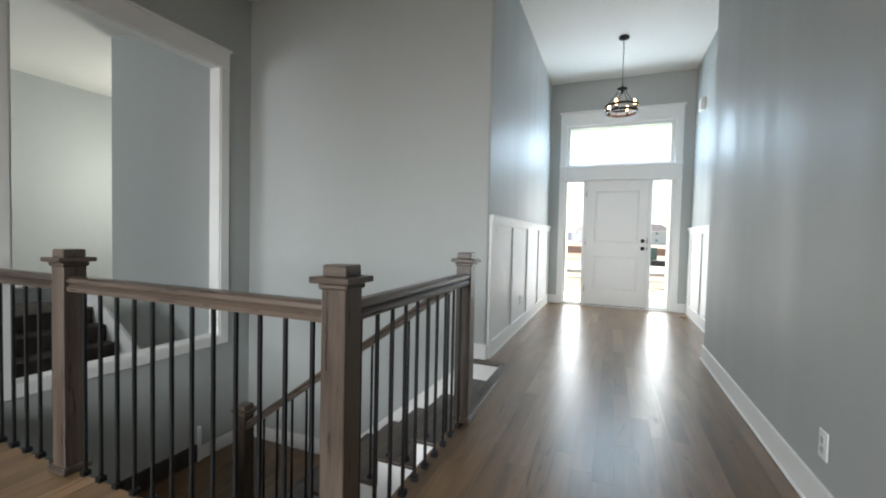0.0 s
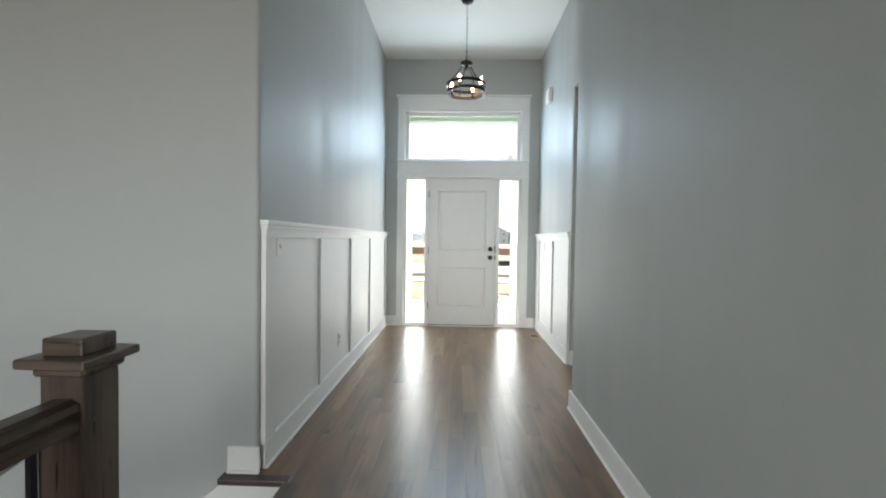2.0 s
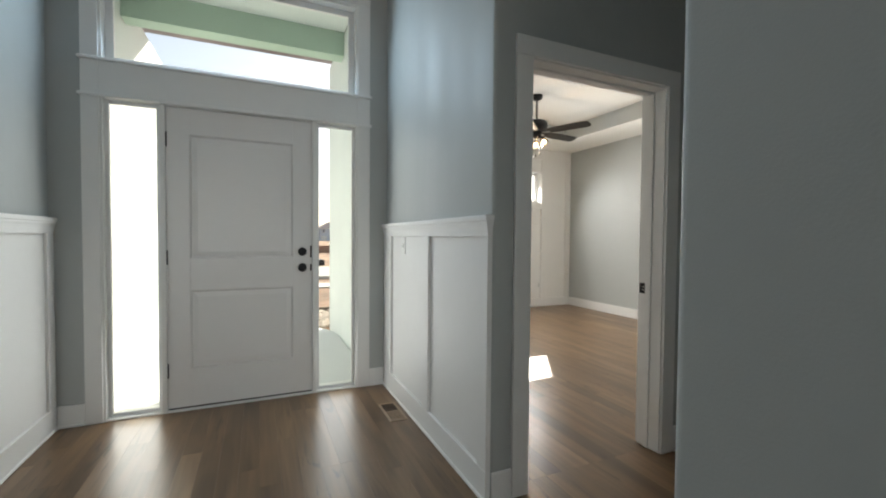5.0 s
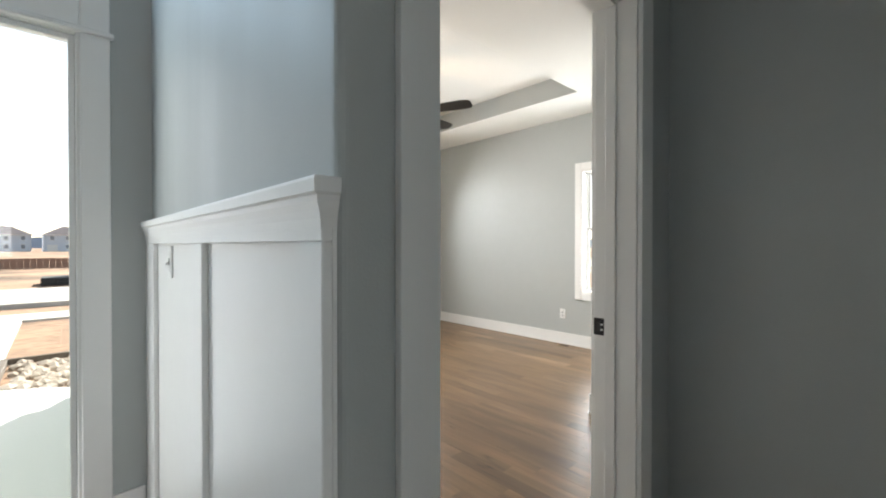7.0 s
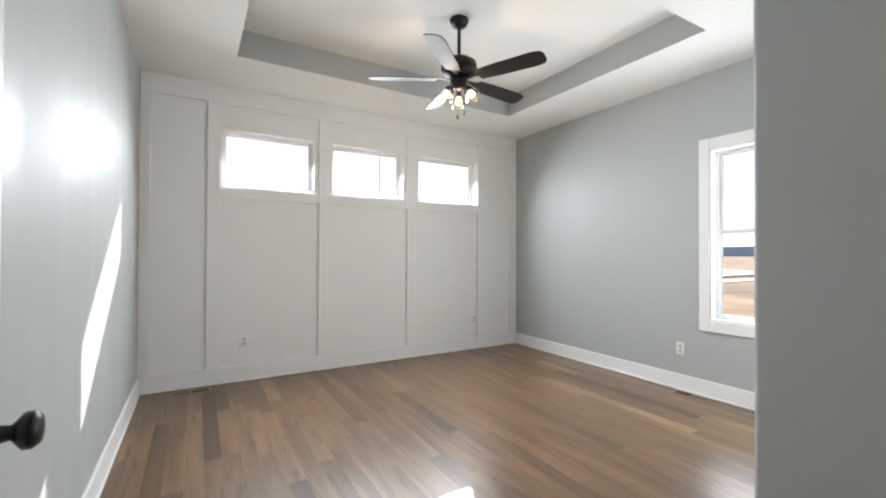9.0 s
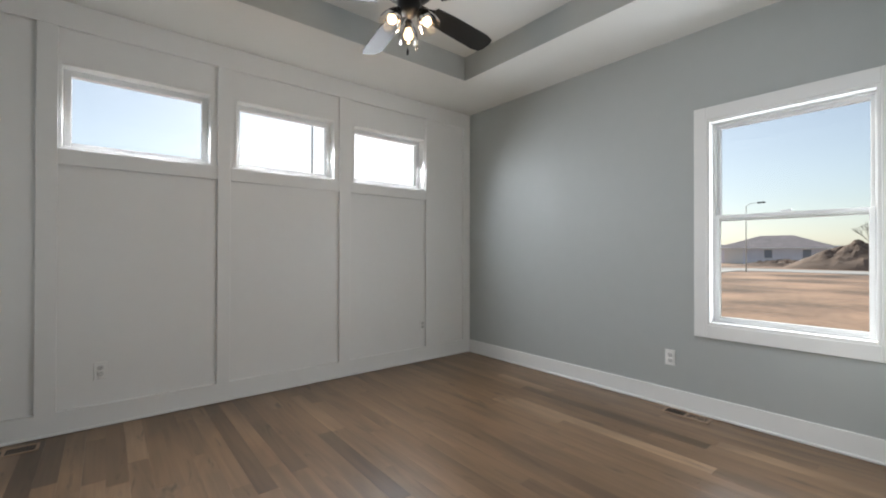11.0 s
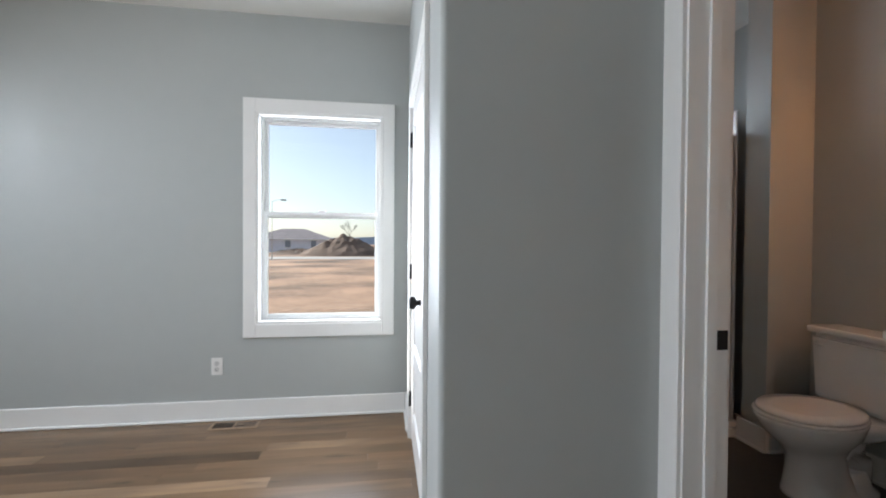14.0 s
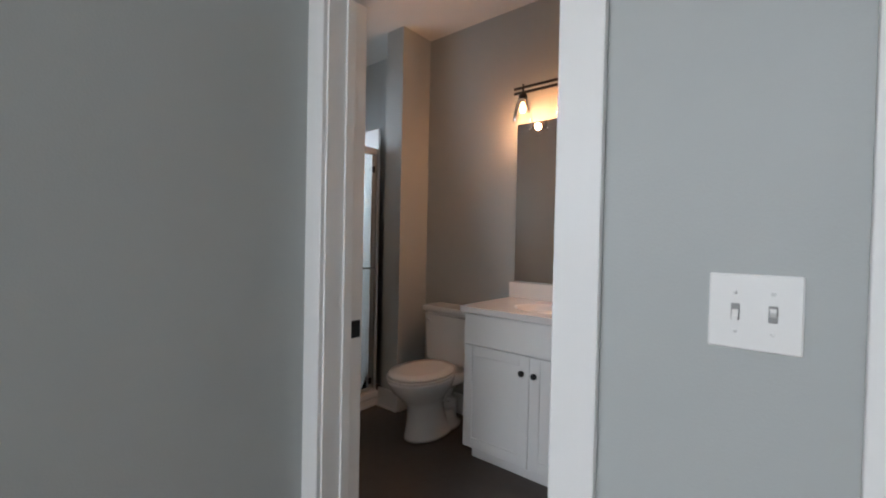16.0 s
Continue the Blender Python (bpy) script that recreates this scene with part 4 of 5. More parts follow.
structure("wall_stair_east", holed('x', EDGE, EDGE + 0.12, STAIR_S - 0.03, 2.12, -2.6, -0.31), GREY, "grey painted wall below the hall floor", "wall")


def newel(at, height, label):
    n = thing("newel_post", label, "newel post", at, group="newel posts")
    part("shaft", boxes((-0.045, 0.045, -0.045, 0.045, 0.0, height - 0.045), bevel=0.003), STAIN, n)
    part("base_trim", boxes((-0.06, 0.06, -0.06, 0.06, 0.0, 0.035), bevel=0.008), STAIN_X, n)
    part("collar", boxes((-0.054, 0.054, -0.054, 0.054, height - 0.060, height - 0.040), bevel=0.006), STAIN_X, n)
    part("cap", boxes((-0.072, 0.072, -0.072, 0.072, height - 0.040, height - 0.020), bevel=0.004, segments=2), STAIN_X, n)
    part("cap_block", boxes((-0.043, 0.043, -0.043, 0.043, height - 0.020, height + 0.016), bevel=0.005, segments=2), STAIN_X, n)


NX, N1X, N3Y = -0.70, -2.17, 2.115
newel((NX, STAIR_S, 0), 0.99, "stained wooden newel post with stepped cap at the rail corner")
newel((N1X, STAIR_S, 0), 0.99, "stained wooden newel post with stepped cap on hall floor")
newel((NX - 0.015, N3Y, 0), 0.99, "stained wooden newel post with stepped cap at the stair head")
newel((-2.47, N3Y, LZ), 1.03, "stained wooden newel post with stepped cap on the landing")

RAILP = [(-0.032, 0), (0.032, 0), (0.034, 0.018), (0.022, 0.028), (0.034, 0.042), (0.032, 0.056), (0.018, 0.064), (-0.018, 0.064), (-0.032, 0.056), (-0.034, 0.042), (-0.022, 0.028), (-0.034, 0.018)]


def handrail(parent, a, b, mat):
    """A moulded rail between two points of its underside."""
    a, b = Vector(a), Vector(b)
    side = (b - a).cross(Vector((0, 0, 1))).normalized()
    bm = bmesh.new()
    ra = [bm.verts.new(a + side * u + Vector((0, 0, v))) for u, v in RAILP]
    rb = [bm.verts.new(b + side * u + Vector((0, 0, v))) for u, v in RAILP]
    for i in range(len(RAILP)):
        j = (i + 1) % len(RAILP)
        bm.faces.new((ra[i], ra[j], rb[j], rb[i]))
    bm.faces.new(ra)
    bm.faces.new(rb)
    bmesh.ops.recalc_face_normals(bm, faces=list(bm.faces))
    part("handrail", bm, mat, parent)


BAL = {}


def baluster(parent, x, y, z0, z1):
    """A square iron bar with a shoe at its foot."""
    key = round(z1 - z0, 2)
    if key not in BAL:
        BAL[key] = mesh_of("baluster", boxes((-0.0065, 0.0065, -0.0065, 0.0065, 0, key), bevel=0.001), IRON)
        BAL["shoe"] = BAL.get("shoe") or mesh_of("shoe", prism([(-0.015, -0.015), (0.015, -0.015), (0.015, 0.015), (-0.015, 0.015)], 0, 0.022, 'z'), IRON)
    b = new("baluster", BAL[key])
    b.parent, b.location = parent, (x, y, z0)
    s = new("shoe", BAL["shoe"])
    s.parent = b
    return b


RZ = 0.822
rail_s = thing("railing", "stained wooden guard rail on black iron balusters", "railing", group="stair railings")
handrail(rail_s, (N1X + 0.045, STAIR_S, RZ), (NX - 0.045, STAIR_S, RZ), STAIN_X)
for i in range(12):
    baluster(rail_s, N1X + 0.045 + (NX - N1X - 0.09) * (i + 0.6) / 12.2, STAIR_S, 0, RZ + 0.002)
rail_w = thing("railing", "stained wooden guard rail on black iron balusters by the wall", "railing", group="stair railings")
handrail(rail_w, (STAIR_W + 0.002, STAIR_S, RZ), (N1X - 0.045, STAIR_S, RZ), STAIN_X)
for i in range(12):
    baluster(rail_w, N1X - 0.045 - 0.118 * (i + 0.7), STAIR_S, 0, RZ + 0.002)
rail_e = thing("railing", "stained wooden guard rail on black iron balusters along the hall", "railing", group="stair railings")
handrail(rail_e, (NX, STAIR_S + 0.045, RZ), (NX - 0.01, N3Y - 0.045, RZ), STAIN_Y)
for i in range(10):
    baluster(rail_e, NX - 0.005, STAIR_S + 0.045 + (N3Y - STAIR_S - 0.09) * (i + 0.6) / 10.2, 0, RZ + 0.002)
rail_d = thing("railing", "sloping stained wooden stair rail on black iron balusters", "railing", group="stair railings")
r0, r1 = Vector((NX - 0.06, N3Y, 0.80)), Vector((-2.43, N3Y, LZ + 0.86))
handrail(rail_d, r0, r1, STAIN_X)
for i in range(NSTEP):
    for q in (0.07, 0.20):
        bx = EDGE - 0.02 - RUN * i - q
        f = (bx - r0.x) / (r1.x - r0.x)
        baluster(rail_d, bx, N3Y + 0.035, -RISE * (i + 1), r0.z + f * (r1.z - r0.z) + 0.01)

# the cased opening in the stairwell and the room seen through it
opening = thing("opening_casing", "white flat casing round a wide wall opening", "trim", kind="structure")
o0, o1, oz0, oz1 = OPN
for r in ((STAIR_W, STAIR_W + 0.02, o0 - 0.1, o0, oz0 - 0.09, oz1), (STAIR_W, STAIR_W + 0.02, o1, o1 + 0.1, oz0 - 0.09, oz1), (STAIR_W, STAIR_W + 0.019, o0, o1, oz0 - 0.09, oz0), (STAIR_W, STAIR_W + 0.024, o0 - 0.1, o1 + 0.1, oz1, oz1 + 0.17), (STAIR_W, STAIR_W + 0.045, o0 - 0.12, o1 + 0.12, oz1 + 0.17, oz1 + 0.195)):
    part("casing", boxes(r, bevel=0.003), WHITE, opening)
for r in ((STAIR_W - 0.135, STAIR_W + 0.01, o0 - 0.002, o0 + 0.015, oz0, oz1), (STAIR_W - 0.135, STAIR_W + 0.01, o1 - 0.015, o1 + 0.002, oz0, oz1), (STAIR_W - 0.135, STAIR_W + 0.01, o0 + 0.015, o1 - 0.015, oz1 - 0.015, oz1 + 0.002), (STAIR_W - 0.135, STAIR_W + 0.01, o0 + 0.015, o1 - 0.015, oz0 - 0.002, oz0 + 0.012)):
    part("lining", boxes(r, bevel=0.002), WHITE, opening)
structure("wall_west_room_near", holed('y', 3.35, 3.47, -6.3, STAIR_W - 0.13, -1.5, CEIL_HALL), GREY, "grey painted wall of the room beyond", "wall")
structure("wall_west_room_far", holed('x', -9.3, -9.18, SOUTH, 6.0, -1.5, CEIL_HALL), GREY, "grey painted far wall of the room beyond", "wall")
structure("wall_west_room_north", holed('y', 5.9, 6.02, -9.18, -5.9, -1.5, CEIL_HALL), GREY, "grey painted wall of the room beyond", "wall")
structure("wall_west_room_side", holed('x', -6.3, -6.18, 3.47, 5.9, -1.5, CEIL_HALL), GREY, "grey painted wall of the room beyond", "wall")
structure("wall_west_room_south", holed('y', SOUTH - 0.12, SOUTH, -9.3, STAIR_W - 0.13, -1.5, CEIL_HALL), GREY, "grey painted wall of the room beyond", "wall")
structure("floor_west_room", boxes((-9.18, STAIR_W - 0.13, SOUTH, 5.9, -1.5, -1.26)), CARPET, "dark brown carpet of the room beyond", "floor")
west_stair = thing("carpeted_steps", "dark brown carpeted steps with a white stringer", "steps")
for k in range(8):
    part("step", boxes((-6.38 if k == 0 else -5.78 + 0.25 * k, -5.50 + 0.25 * k, 0.6, 2.70, -1.26, 0.18 - 0.18 * k), bevel=0.012, segments=2), CARPET, west_stair)
part("stringer", prism([(-6.38, 0.16), (-5.62, 0.30), (-5.45, 0.30), (-3.75, -0.92), (-3.75, -1.26), (-6.38, -1.26)], 2.705, 2.74, 'y'), WHITE, west_stair)
half_wall = structure("wall_half", boxes((-6.5, -6.385, 0.2, 2.74, -1.26, 0.36)), GREY, "low grey half wall behind the steps", "wall")
structure("trim_half_wall", boxes((-6.53, -6.36, 0.18, 2.76, 0.36, 0.39), bevel=0.004), WHITE, "white cap on the half wall", "trim")


# ---------------------------------------------------------------- lamps
BULB = glow("warm_bulb", (1.0, 0.50, 0.20), 6)
CANDLE = glow("candle_bulb", (1.0, 0.52, 0.20), 7)
BULBW = glow("soft_bulb", (1.0, 0.66, 0.36), 4)
RINGWOOD = wood("ring_wood", (0.07, 0.035, 0.018), (0.26, 0.14, 0.07), 0.5, axis=0, spread=0.1)


def band(r0, r1, z0, z1, n=48, at=(0, 0)):
    """A flat ring."""
    bm = bmesh.new()
    vs = [[bm.verts.new((at[0] + r * math.cos(2 * math.pi * i / n), at[1] + r * math.sin(2 * math.pi * i / n), z)) for r, z in ((r0, z0), (r1, z0), (r1, z1), (r0, z1))] for i in range(n)]
    for i in range(n):
        a, b = vs[i], vs[(i + 1) % n]
        for k in range(4):
            bm.faces.new((a[k], b[k], b[(k + 1) % 4], a[(k + 1) % 4]))
    bmesh.ops.recalc_face_normals(bm, faces=list(bm.faces))
    return bm


CHX, CHY = 0.137, 5.60
ch = thing("chandelier", "small dark ring chandelier with candle bulbs, lit, on a chain", "chandelier")
part("canopy", turned([(0.062, 3.684), (0.064, 3.668), (0.058, 3.656), (0.012, 3.650), (0.010, 3.64)], 28, at=(CHX, CHY, 0)), IRON, ch)
chain = bmesh.new()
z = 3.645
k = 0
while z > 3.02:
    pts = [(0.0075 * math.cos(a), 0.018 * math.sin(a)) for a in [2 * math.pi * j / 10 for j in range(10)]]
    t = tube([(CHX + (u if k % 2 else 0), CHY + (0 if k % 2 else u), z - 0.016 + v) for u, v in pts + pts[:1]], 0.0022, 5)
    me = bpy.data.meshes.new("link")
    t.to_mesh(me)
    t.free()
    chain.from_mesh(me)
    bpy.data.meshes.remove(me)
    z -= 0.028
    k += 1
part("chain", chain, IRON, ch)
part("hub", turned([(0.006, 3.03), (0.012, 3.0), (0.014, 2.985), (0.062, 2.975), (0.064, 2.955), (0.03, 2.945), (0.012, 2.93), (0.010, 2.90)], 24, at=(CHX, CHY, 0)), IRON, ch)
part("upper_ring", band(0.196, 0.205, 2.726, 2.756, at=(CHX, CHY)), IRON, ch)
part("lower_ring", band(0.180, 0.196, 2.655, 2.684, at=(CHX, CHY)), IRON, ch)
part("wood_ring", band(0.166, 0.1795, 2.658, 2.681, at=(CHX, CHY)), RINGWOOD, ch, "brown wooden inner ring")
for i in range(4):
    a = radians(20 + 90 * i)
    c, s = math.cos(a), math.sin(a)
    part("arm", tube([(CHX + c * 0.04, CHY + s * 0.04, 2.955), (CHX + c * 0.07, CHY + s * 0.07, 2.90), (CHX + c * 0.13, CHY + s * 0.13, 2.82), (CHX + c * 0.185, CHY + s * 0.185, 2.765), (CHX + c * 0.193, CHY + s * 0.193, 2.745), (CHX + c * 0.188, CHY + s * 0.188, 2.66)], 0.005, 6), IRON, ch)
    a += radians(45)
    c, s = CHX + 0.165 * math.cos(a), CHY + 0.165 * math.sin(a)
    cup = part("candle_cup", turned([(0.016, 2.660), (0.018, 2.672), (0.010, 2.682), (0.010, 2.726), (0.004, 2.729)], 12, at=(c, s, 0)), IRON, ch)
    part("bulb", turned([(0.007, 2.730), (0.013, 2.745), (0.015, 2.760), (0.011, 2.785), (0.002, 2.805)], 12, at=(c, s, 0)), CANDLE, cup, "glowing candle bulb")

for o in ch.children:
    if not o.name.startswith(("canopy", "chain")):
        o.location.z = 0.06

FX, FY2 = 3.376, 8.02
BLADE = wood("dark_fan_blade", (0.003, 0.0026, 0.0022), (0.008, 0.007, 0.006), 0.42, axis=0, spread=0.05)
fan = thing("ceiling_fan", "black five-blade ceiling fan with three lit glass shades, at rest", "ceiling fan")
part("canopy", turned([(0.068, TRAY_Z - 0.001), (0.07, TRAY_Z - 0.02), (0.055, TRAY_Z - 0.05), (0.03, TRAY_Z - 0.062), (0.016, TRAY_Z - 0.066)], 28, at=(FX, FY2, 0)), BLACK, fan)
part("downrod", turned([(0.0125, 2.64), (0.0125, TRAY_Z - 0.06)], 14, at=(FX, FY2, 0)), BLACK, fan)
part("motor", turned([(0.02, 2.672), (0.03, 2.655), (0.10, 2.648), (0.130, 2.628), (0.137, 2.58), (0.122, 2.545), (0.085, 2.528), (0.06, 2.52)], 36, at=(FX, FY2, 0)), BLACK, fan)
part("switch_cup", turned([(0.062, 2.519), (0.066, 2.49), (0.06, 2.45), (0.035, 2.435), (0.02, 2.42)], 28, at=(FX, FY2, 0)), BLACK, fan)
for i in range(5):
    a = -65 + 72 * i
    m = pose(FX, FY2, 2.505, 0, 0, a) @ pose(0, 0, 0, -13, 0, 0)
    bm = bmesh.new()
    outline = [(0.17, -0.055), (0.30, -0.066), (0.60, -0.072), (0.655, -0.060), (0.672, -0.03), (0.672, 0.03), (0.655, 0.060), (0.60, 0.072), (0.30, 0.066), (0.17, 0.055)]
    lo = [bm.verts.new((u, v, -0.003)) for u, v in outline]
    hi = [bm.verts.new((u, v, 0.003)) for u, v in outline]
    bm.faces.new(list(reversed(lo)))
    bm.faces.new(hi)
    for q in range(len(outline)):
        r = (q + 1) % len(outline)
        bm.faces.new((lo[q], lo[r], hi[r], hi[q]))
    bmesh.ops.transform(bm, matrix=m, verts=bm.verts)
    bl_ = part("blade", bm, BLADE, fan, "dark blade with rounded tip")
    bm = prism([(0.06, -0.014), (0.14, -0.018), (0.20, -0.045), (0.24, -0.03), (0.25, 0.0), (0.24, 0.03), (0.20, 0.045), (0.14, 0.018), (0.06, 0.014)], 0.0035, 0.008, 'z')
    bmesh.ops.transform(bm, matrix=m, verts=bm.verts)
    part("blade_iron", bm, BLACK, bl_)
for i in range(3):
    a = radians(58 + 120 * i)
    m = Matrix.Translation((FX + 0.062 * math.cos(a), FY2 + 0.062 * math.sin(a), 2.445)) @ Matrix.Rotation(a, 4, 'Z') @ Matrix.Rotation(radians(-32), 4, 'Y')
    fit_ = turned([(0.012, 0.0), (0.022, -0.012), (0.024, -0.04), (0.012, -0.042)], 16)
    bmesh.ops.transform(fit_, matrix=m, verts=fit_.verts)
    lamp = part("lamp_holder", fit_, BLACK, fan)
    bm = bmesh.new()
    rings = []
    for r, h in ((0.026, -0.022), (0.034, -0.034), (0.046, -0.06), (0.054, -0.09), (0.056, -0.125), (0.054, -0.128)):
        rings.append([bm.verts.new((r * math.cos(2 * math.pi * q / 24), r * math.sin(2 * math.pi * q / 24), h)) for q in range(24)])
    for u, v in zip(rings, rings[1:]):
        for q in range(24):
            bm.faces.new((u[q], u[(q + 1) % 24], v[(q + 1) % 24], v[q])).smooth = True
    bmesh.ops.transform(bm, matrix=m, verts=bm.verts)
    part("shade", bm, LAMPGLASS, lamp, "clear bell glass shade")
    bm = turned([(0.012, -0.042), (0.013, -0.052), (0.023, -0.070), (0.025, -0.082), (0.019, -0.098), (0.004, -0.106)], 16)
    bmesh.ops.transform(bm, matrix=m, verts=bm.verts)
    part("bulb", bm, BULBW, lamp, "glowing round bulb")
for dx, dz in ((0.03, 2.27), (-0.03, 2.23)):
    c = part("pull_chain", tube([(FX + dx, FY2 - 0.03, 2.44), (FX + dx, FY2 - 0.03, dz)], 0.0012, 5), BLACK, fan)
    part("pull", turned([(0.003, dz), (0.006, dz - 0.01), (0.006, dz - 0.03), (0.002, dz - 0.035)], 10, at=(FX + dx, FY2 - 0.03, 0)), BLACK, c)

# ---------------------------------------------------------------- bathroom
structure("wall_bath_stub", boxes((4.56, 4.725, BATH_S, 4.2, 0, CEIL_BED)), GREY, "grey painted wall stub beside the shower", "wall")
VX0, VX1, VF = 2.995, 3.805, 4.435
van = thing("vanity_cabinet", "white shaker vanity cabinet with black knobs", "vanity")
part("body", boxes((VX0, VX1, BATH_S + 0.001, VF - 0.02, 0.09, 0.838), bevel=0.002), WHITE, van)
part("toe_kick", boxes((VX0 + 0.01, VX1 - 0.01, BATH_S + 0.001, VF - 0.09, 0.001, 0.0895)), WHITE, van)
part("false_front", boxes((VX0 + 0.006, VX1 - 0.006, VF - 0.0195, VF, 0.665, 0.832), bevel=0.003), WHITE, van)
for x0, x1, kx in ((VX0 + 0.006, 3.3985, 3.366), (3.4015, VX1 - 0.006, 3.434)):
    d = part("door", boxes((x0 + 0.05, x1 - 0.05, VF - 0.0195, VF - 0.008, 0.15, 0.605)), WHITE, van)
    for r in ((x0, x0 + 0.055, 0.098, 0.66), (x1 - 0.055, x1, 0.098, 0.66)):
        part("stile", boxes((r[0], r[1], VF - 0.0195, VF, r[2], r[3]), bevel=0.002), WHITE, d)
    for r in ((0.098, 0.153), (0.605, 0.66)):
        part("rail", boxes((x0 + 0.0555, x1 - 0.0555, VF - 0.0195, VF - 0.0003, *r), bevel=0.002), WHITE, d)
    part("knob", turned([(0.006, VF), (0.006, VF + 0.014), (0.015, VF + 0.018), (0.015, VF + 0.026), (0.004, VF + 0.029)], 16, 'y', (kx, 0, 0.575)), BLACK, d, "black round knob")
MARBLE = material("white_cultured_marble", (0.80, 0.78, 0.76), 0.15, vary=0.03, scale=4, coat=0.4)
top = thing("countertop", "white moulded vanity top with an oval basin and backsplash", "countertop")
SX, SY = 3.40, 4.20
bm = bmesh.new()
N = 40
zt, zb = 0.872, 0.839
X0, X1, Y0, Y1 = VX0 - 0.012, VX1 + 0.015, BATH_S + 0.001, VF + 0.02
rim, outer_t, outer_b = [], [], []
for i in range(N):
    a = 2 * math.pi * i / N
    c, s = math.cos(a), math.sin(a)
    rim.append(bm.verts.new((SX + 0.215 * c, SY + 0.155 * s, zt)))
    k = min((X1 - SX) / abs(c) if c > 0 else (SX - X0) / max(abs(c), 1e-9), (Y1 - SY) / abs(s) if s > 1e-9 else (SY - Y0) / max(abs(s), 1e-9))
    outer_t.append(bm.verts.new((SX + k * c, SY + k * s, zt)))
rings = [rim]
for f, dz in ((0.96, -0.012), (0.86, -0.06), (0.62, -0.11), (0.25, -0.13)):
    rings.append([bm.verts.new((SX + 0.215 * f * math.cos(2 * math.pi * i / N), SY + 0.155 * f * math.sin(2 * math.pi * i / N), zt + dz)) for i in range(N)])
for a, b in [(outer_t, rim)] + list(zip(rings, rings[1:])):
    for i in range(N):
        bm.faces.new((a[i], a[(i + 1) % N], b[(i + 1) % N], b[i])).smooth = a is not outer_t
bm.faces.new(rings[-1])
bmesh.ops.recalc_face_normals(bm, faces=list(bm.faces))
part("basin_top", bm, MARBLE, top)
part("slab", boxes((X0, X1, Y1 - 0.03, Y1, zb, zt - 0.001), (X0, X0 + 0.03, Y0, Y1 - 0.03, zb, zt - 0.001), (X1 - 0.03, X1, Y0, Y1 - 0.03, zb, zt - 0.001), bevel=0.002), MARBLE, top)
part("backsplash", boxes((X0, X1, BATH_S + 0.001, BATH_S + 0.02, zt, 0.972), bevel=0.003), MARBLE, top)
fau = thing("faucet", "chrome bathroom faucet with a single lever", "faucet")
FCX, FCY = 3.40, 4.005
part("base", boxes((FCX - 0.075, FCX + 0.075, FCY - 0.025, FCY + 0.025, 0.873, 0.885), bevel=0.005, segments=2), CHROME, fau)
part("body", turned([(0.026, 0.885), (0.024, 0.93), (0.022, 0.965), (0.012, 0.975)], 20, at=(FCX, FCY, 0)), CHROME, fau)
part("spout", tube([(FCX, FCY + 0.01, 0.925), (FCX, FCY + 0.05, 0.945), (FCX, FCY + 0.10, 0.94), (FCX, FCY + 0.115, 0.92)], 0.011, 10), CHROME, fau)
part("lever", tube([(FCX, FCY, 0.975), (FCX, FCY + 0.005, 0.99), (FCX + 0.03, FCY + 0.02, 1.005), (FCX + 0.06, FCY + 0.03, 1.012)], 0.008, 10), CHROME, fau)
mir = thing("mirror", "large frameless bathroom mirror above the vanity", "mirror")
part("glass", boxes((3.0, 3.79, BATH_S + 0.001, BATH_S + 0.006, 0.98, 1.985), bevel=0.001), MIRROR, mir)
vl = thing("vanity_light", "black bar vanity light with three lit clear glass shades", "wall light")
VLY = BATH_S + 0.11
part("backplate", boxes((3.34, 3.50, BATH_S + 0.001, BATH_S + 0.02, 2.10, 2.22), bevel=0.004), IRON, vl)
for z in (2.145, 2.175):
    part("bar", turned([(0.0085, 3.08), (0.0085, 3.76)], 10, 'x', (0, VLY, z)), IRON, vl)
part("stem", turned([(0.008, BATH_S + 0.02), (0.008, VLY)], 10, 'y', (3.42, 0, 2.16)), IRON, vl)
for lx in (3.70, 3.42, 3.14):
    h = part("lamp_holder", turned([(0.006, 2.195), (0.008, 2.15), (0.014, 2.14), (0.026, 2.125), (0.028, 2.09), (0.016, 2.085)], 18, at=(lx, VLY, 0)), IRON, vl)
    bm = bmesh.new()
    rings = [[bm.verts.new((lx + r * math.cos(2 * math.pi * q / 24), VLY + r * math.sin(2 * math.pi * q / 24), z)) for q in range(24)] for r, z in ((0.03, 2.10), (0.045, 2.085), (0.052, 2.04), (0.062, 1.965), (0.060, 1.962))]
    for u, v in zip(rings, rings[1:]):
        for q in range(24):
            bm.faces.new((u[q], u[(q + 1) % 24], v[(q + 1) % 24], v[q])).smooth = True
    part("shade", bm, LAMPGLASS, h, "clear tapered glass shade")
    part("bulb", turned([(0.010, 2.084), (0.012, 2.07), (0.019, 2.052), (0.021, 2.04), (0.015, 2.024), (0.003, 2.017)], 16, at=(lx, VLY, 0)), BULB, h, "glowing round bulb")


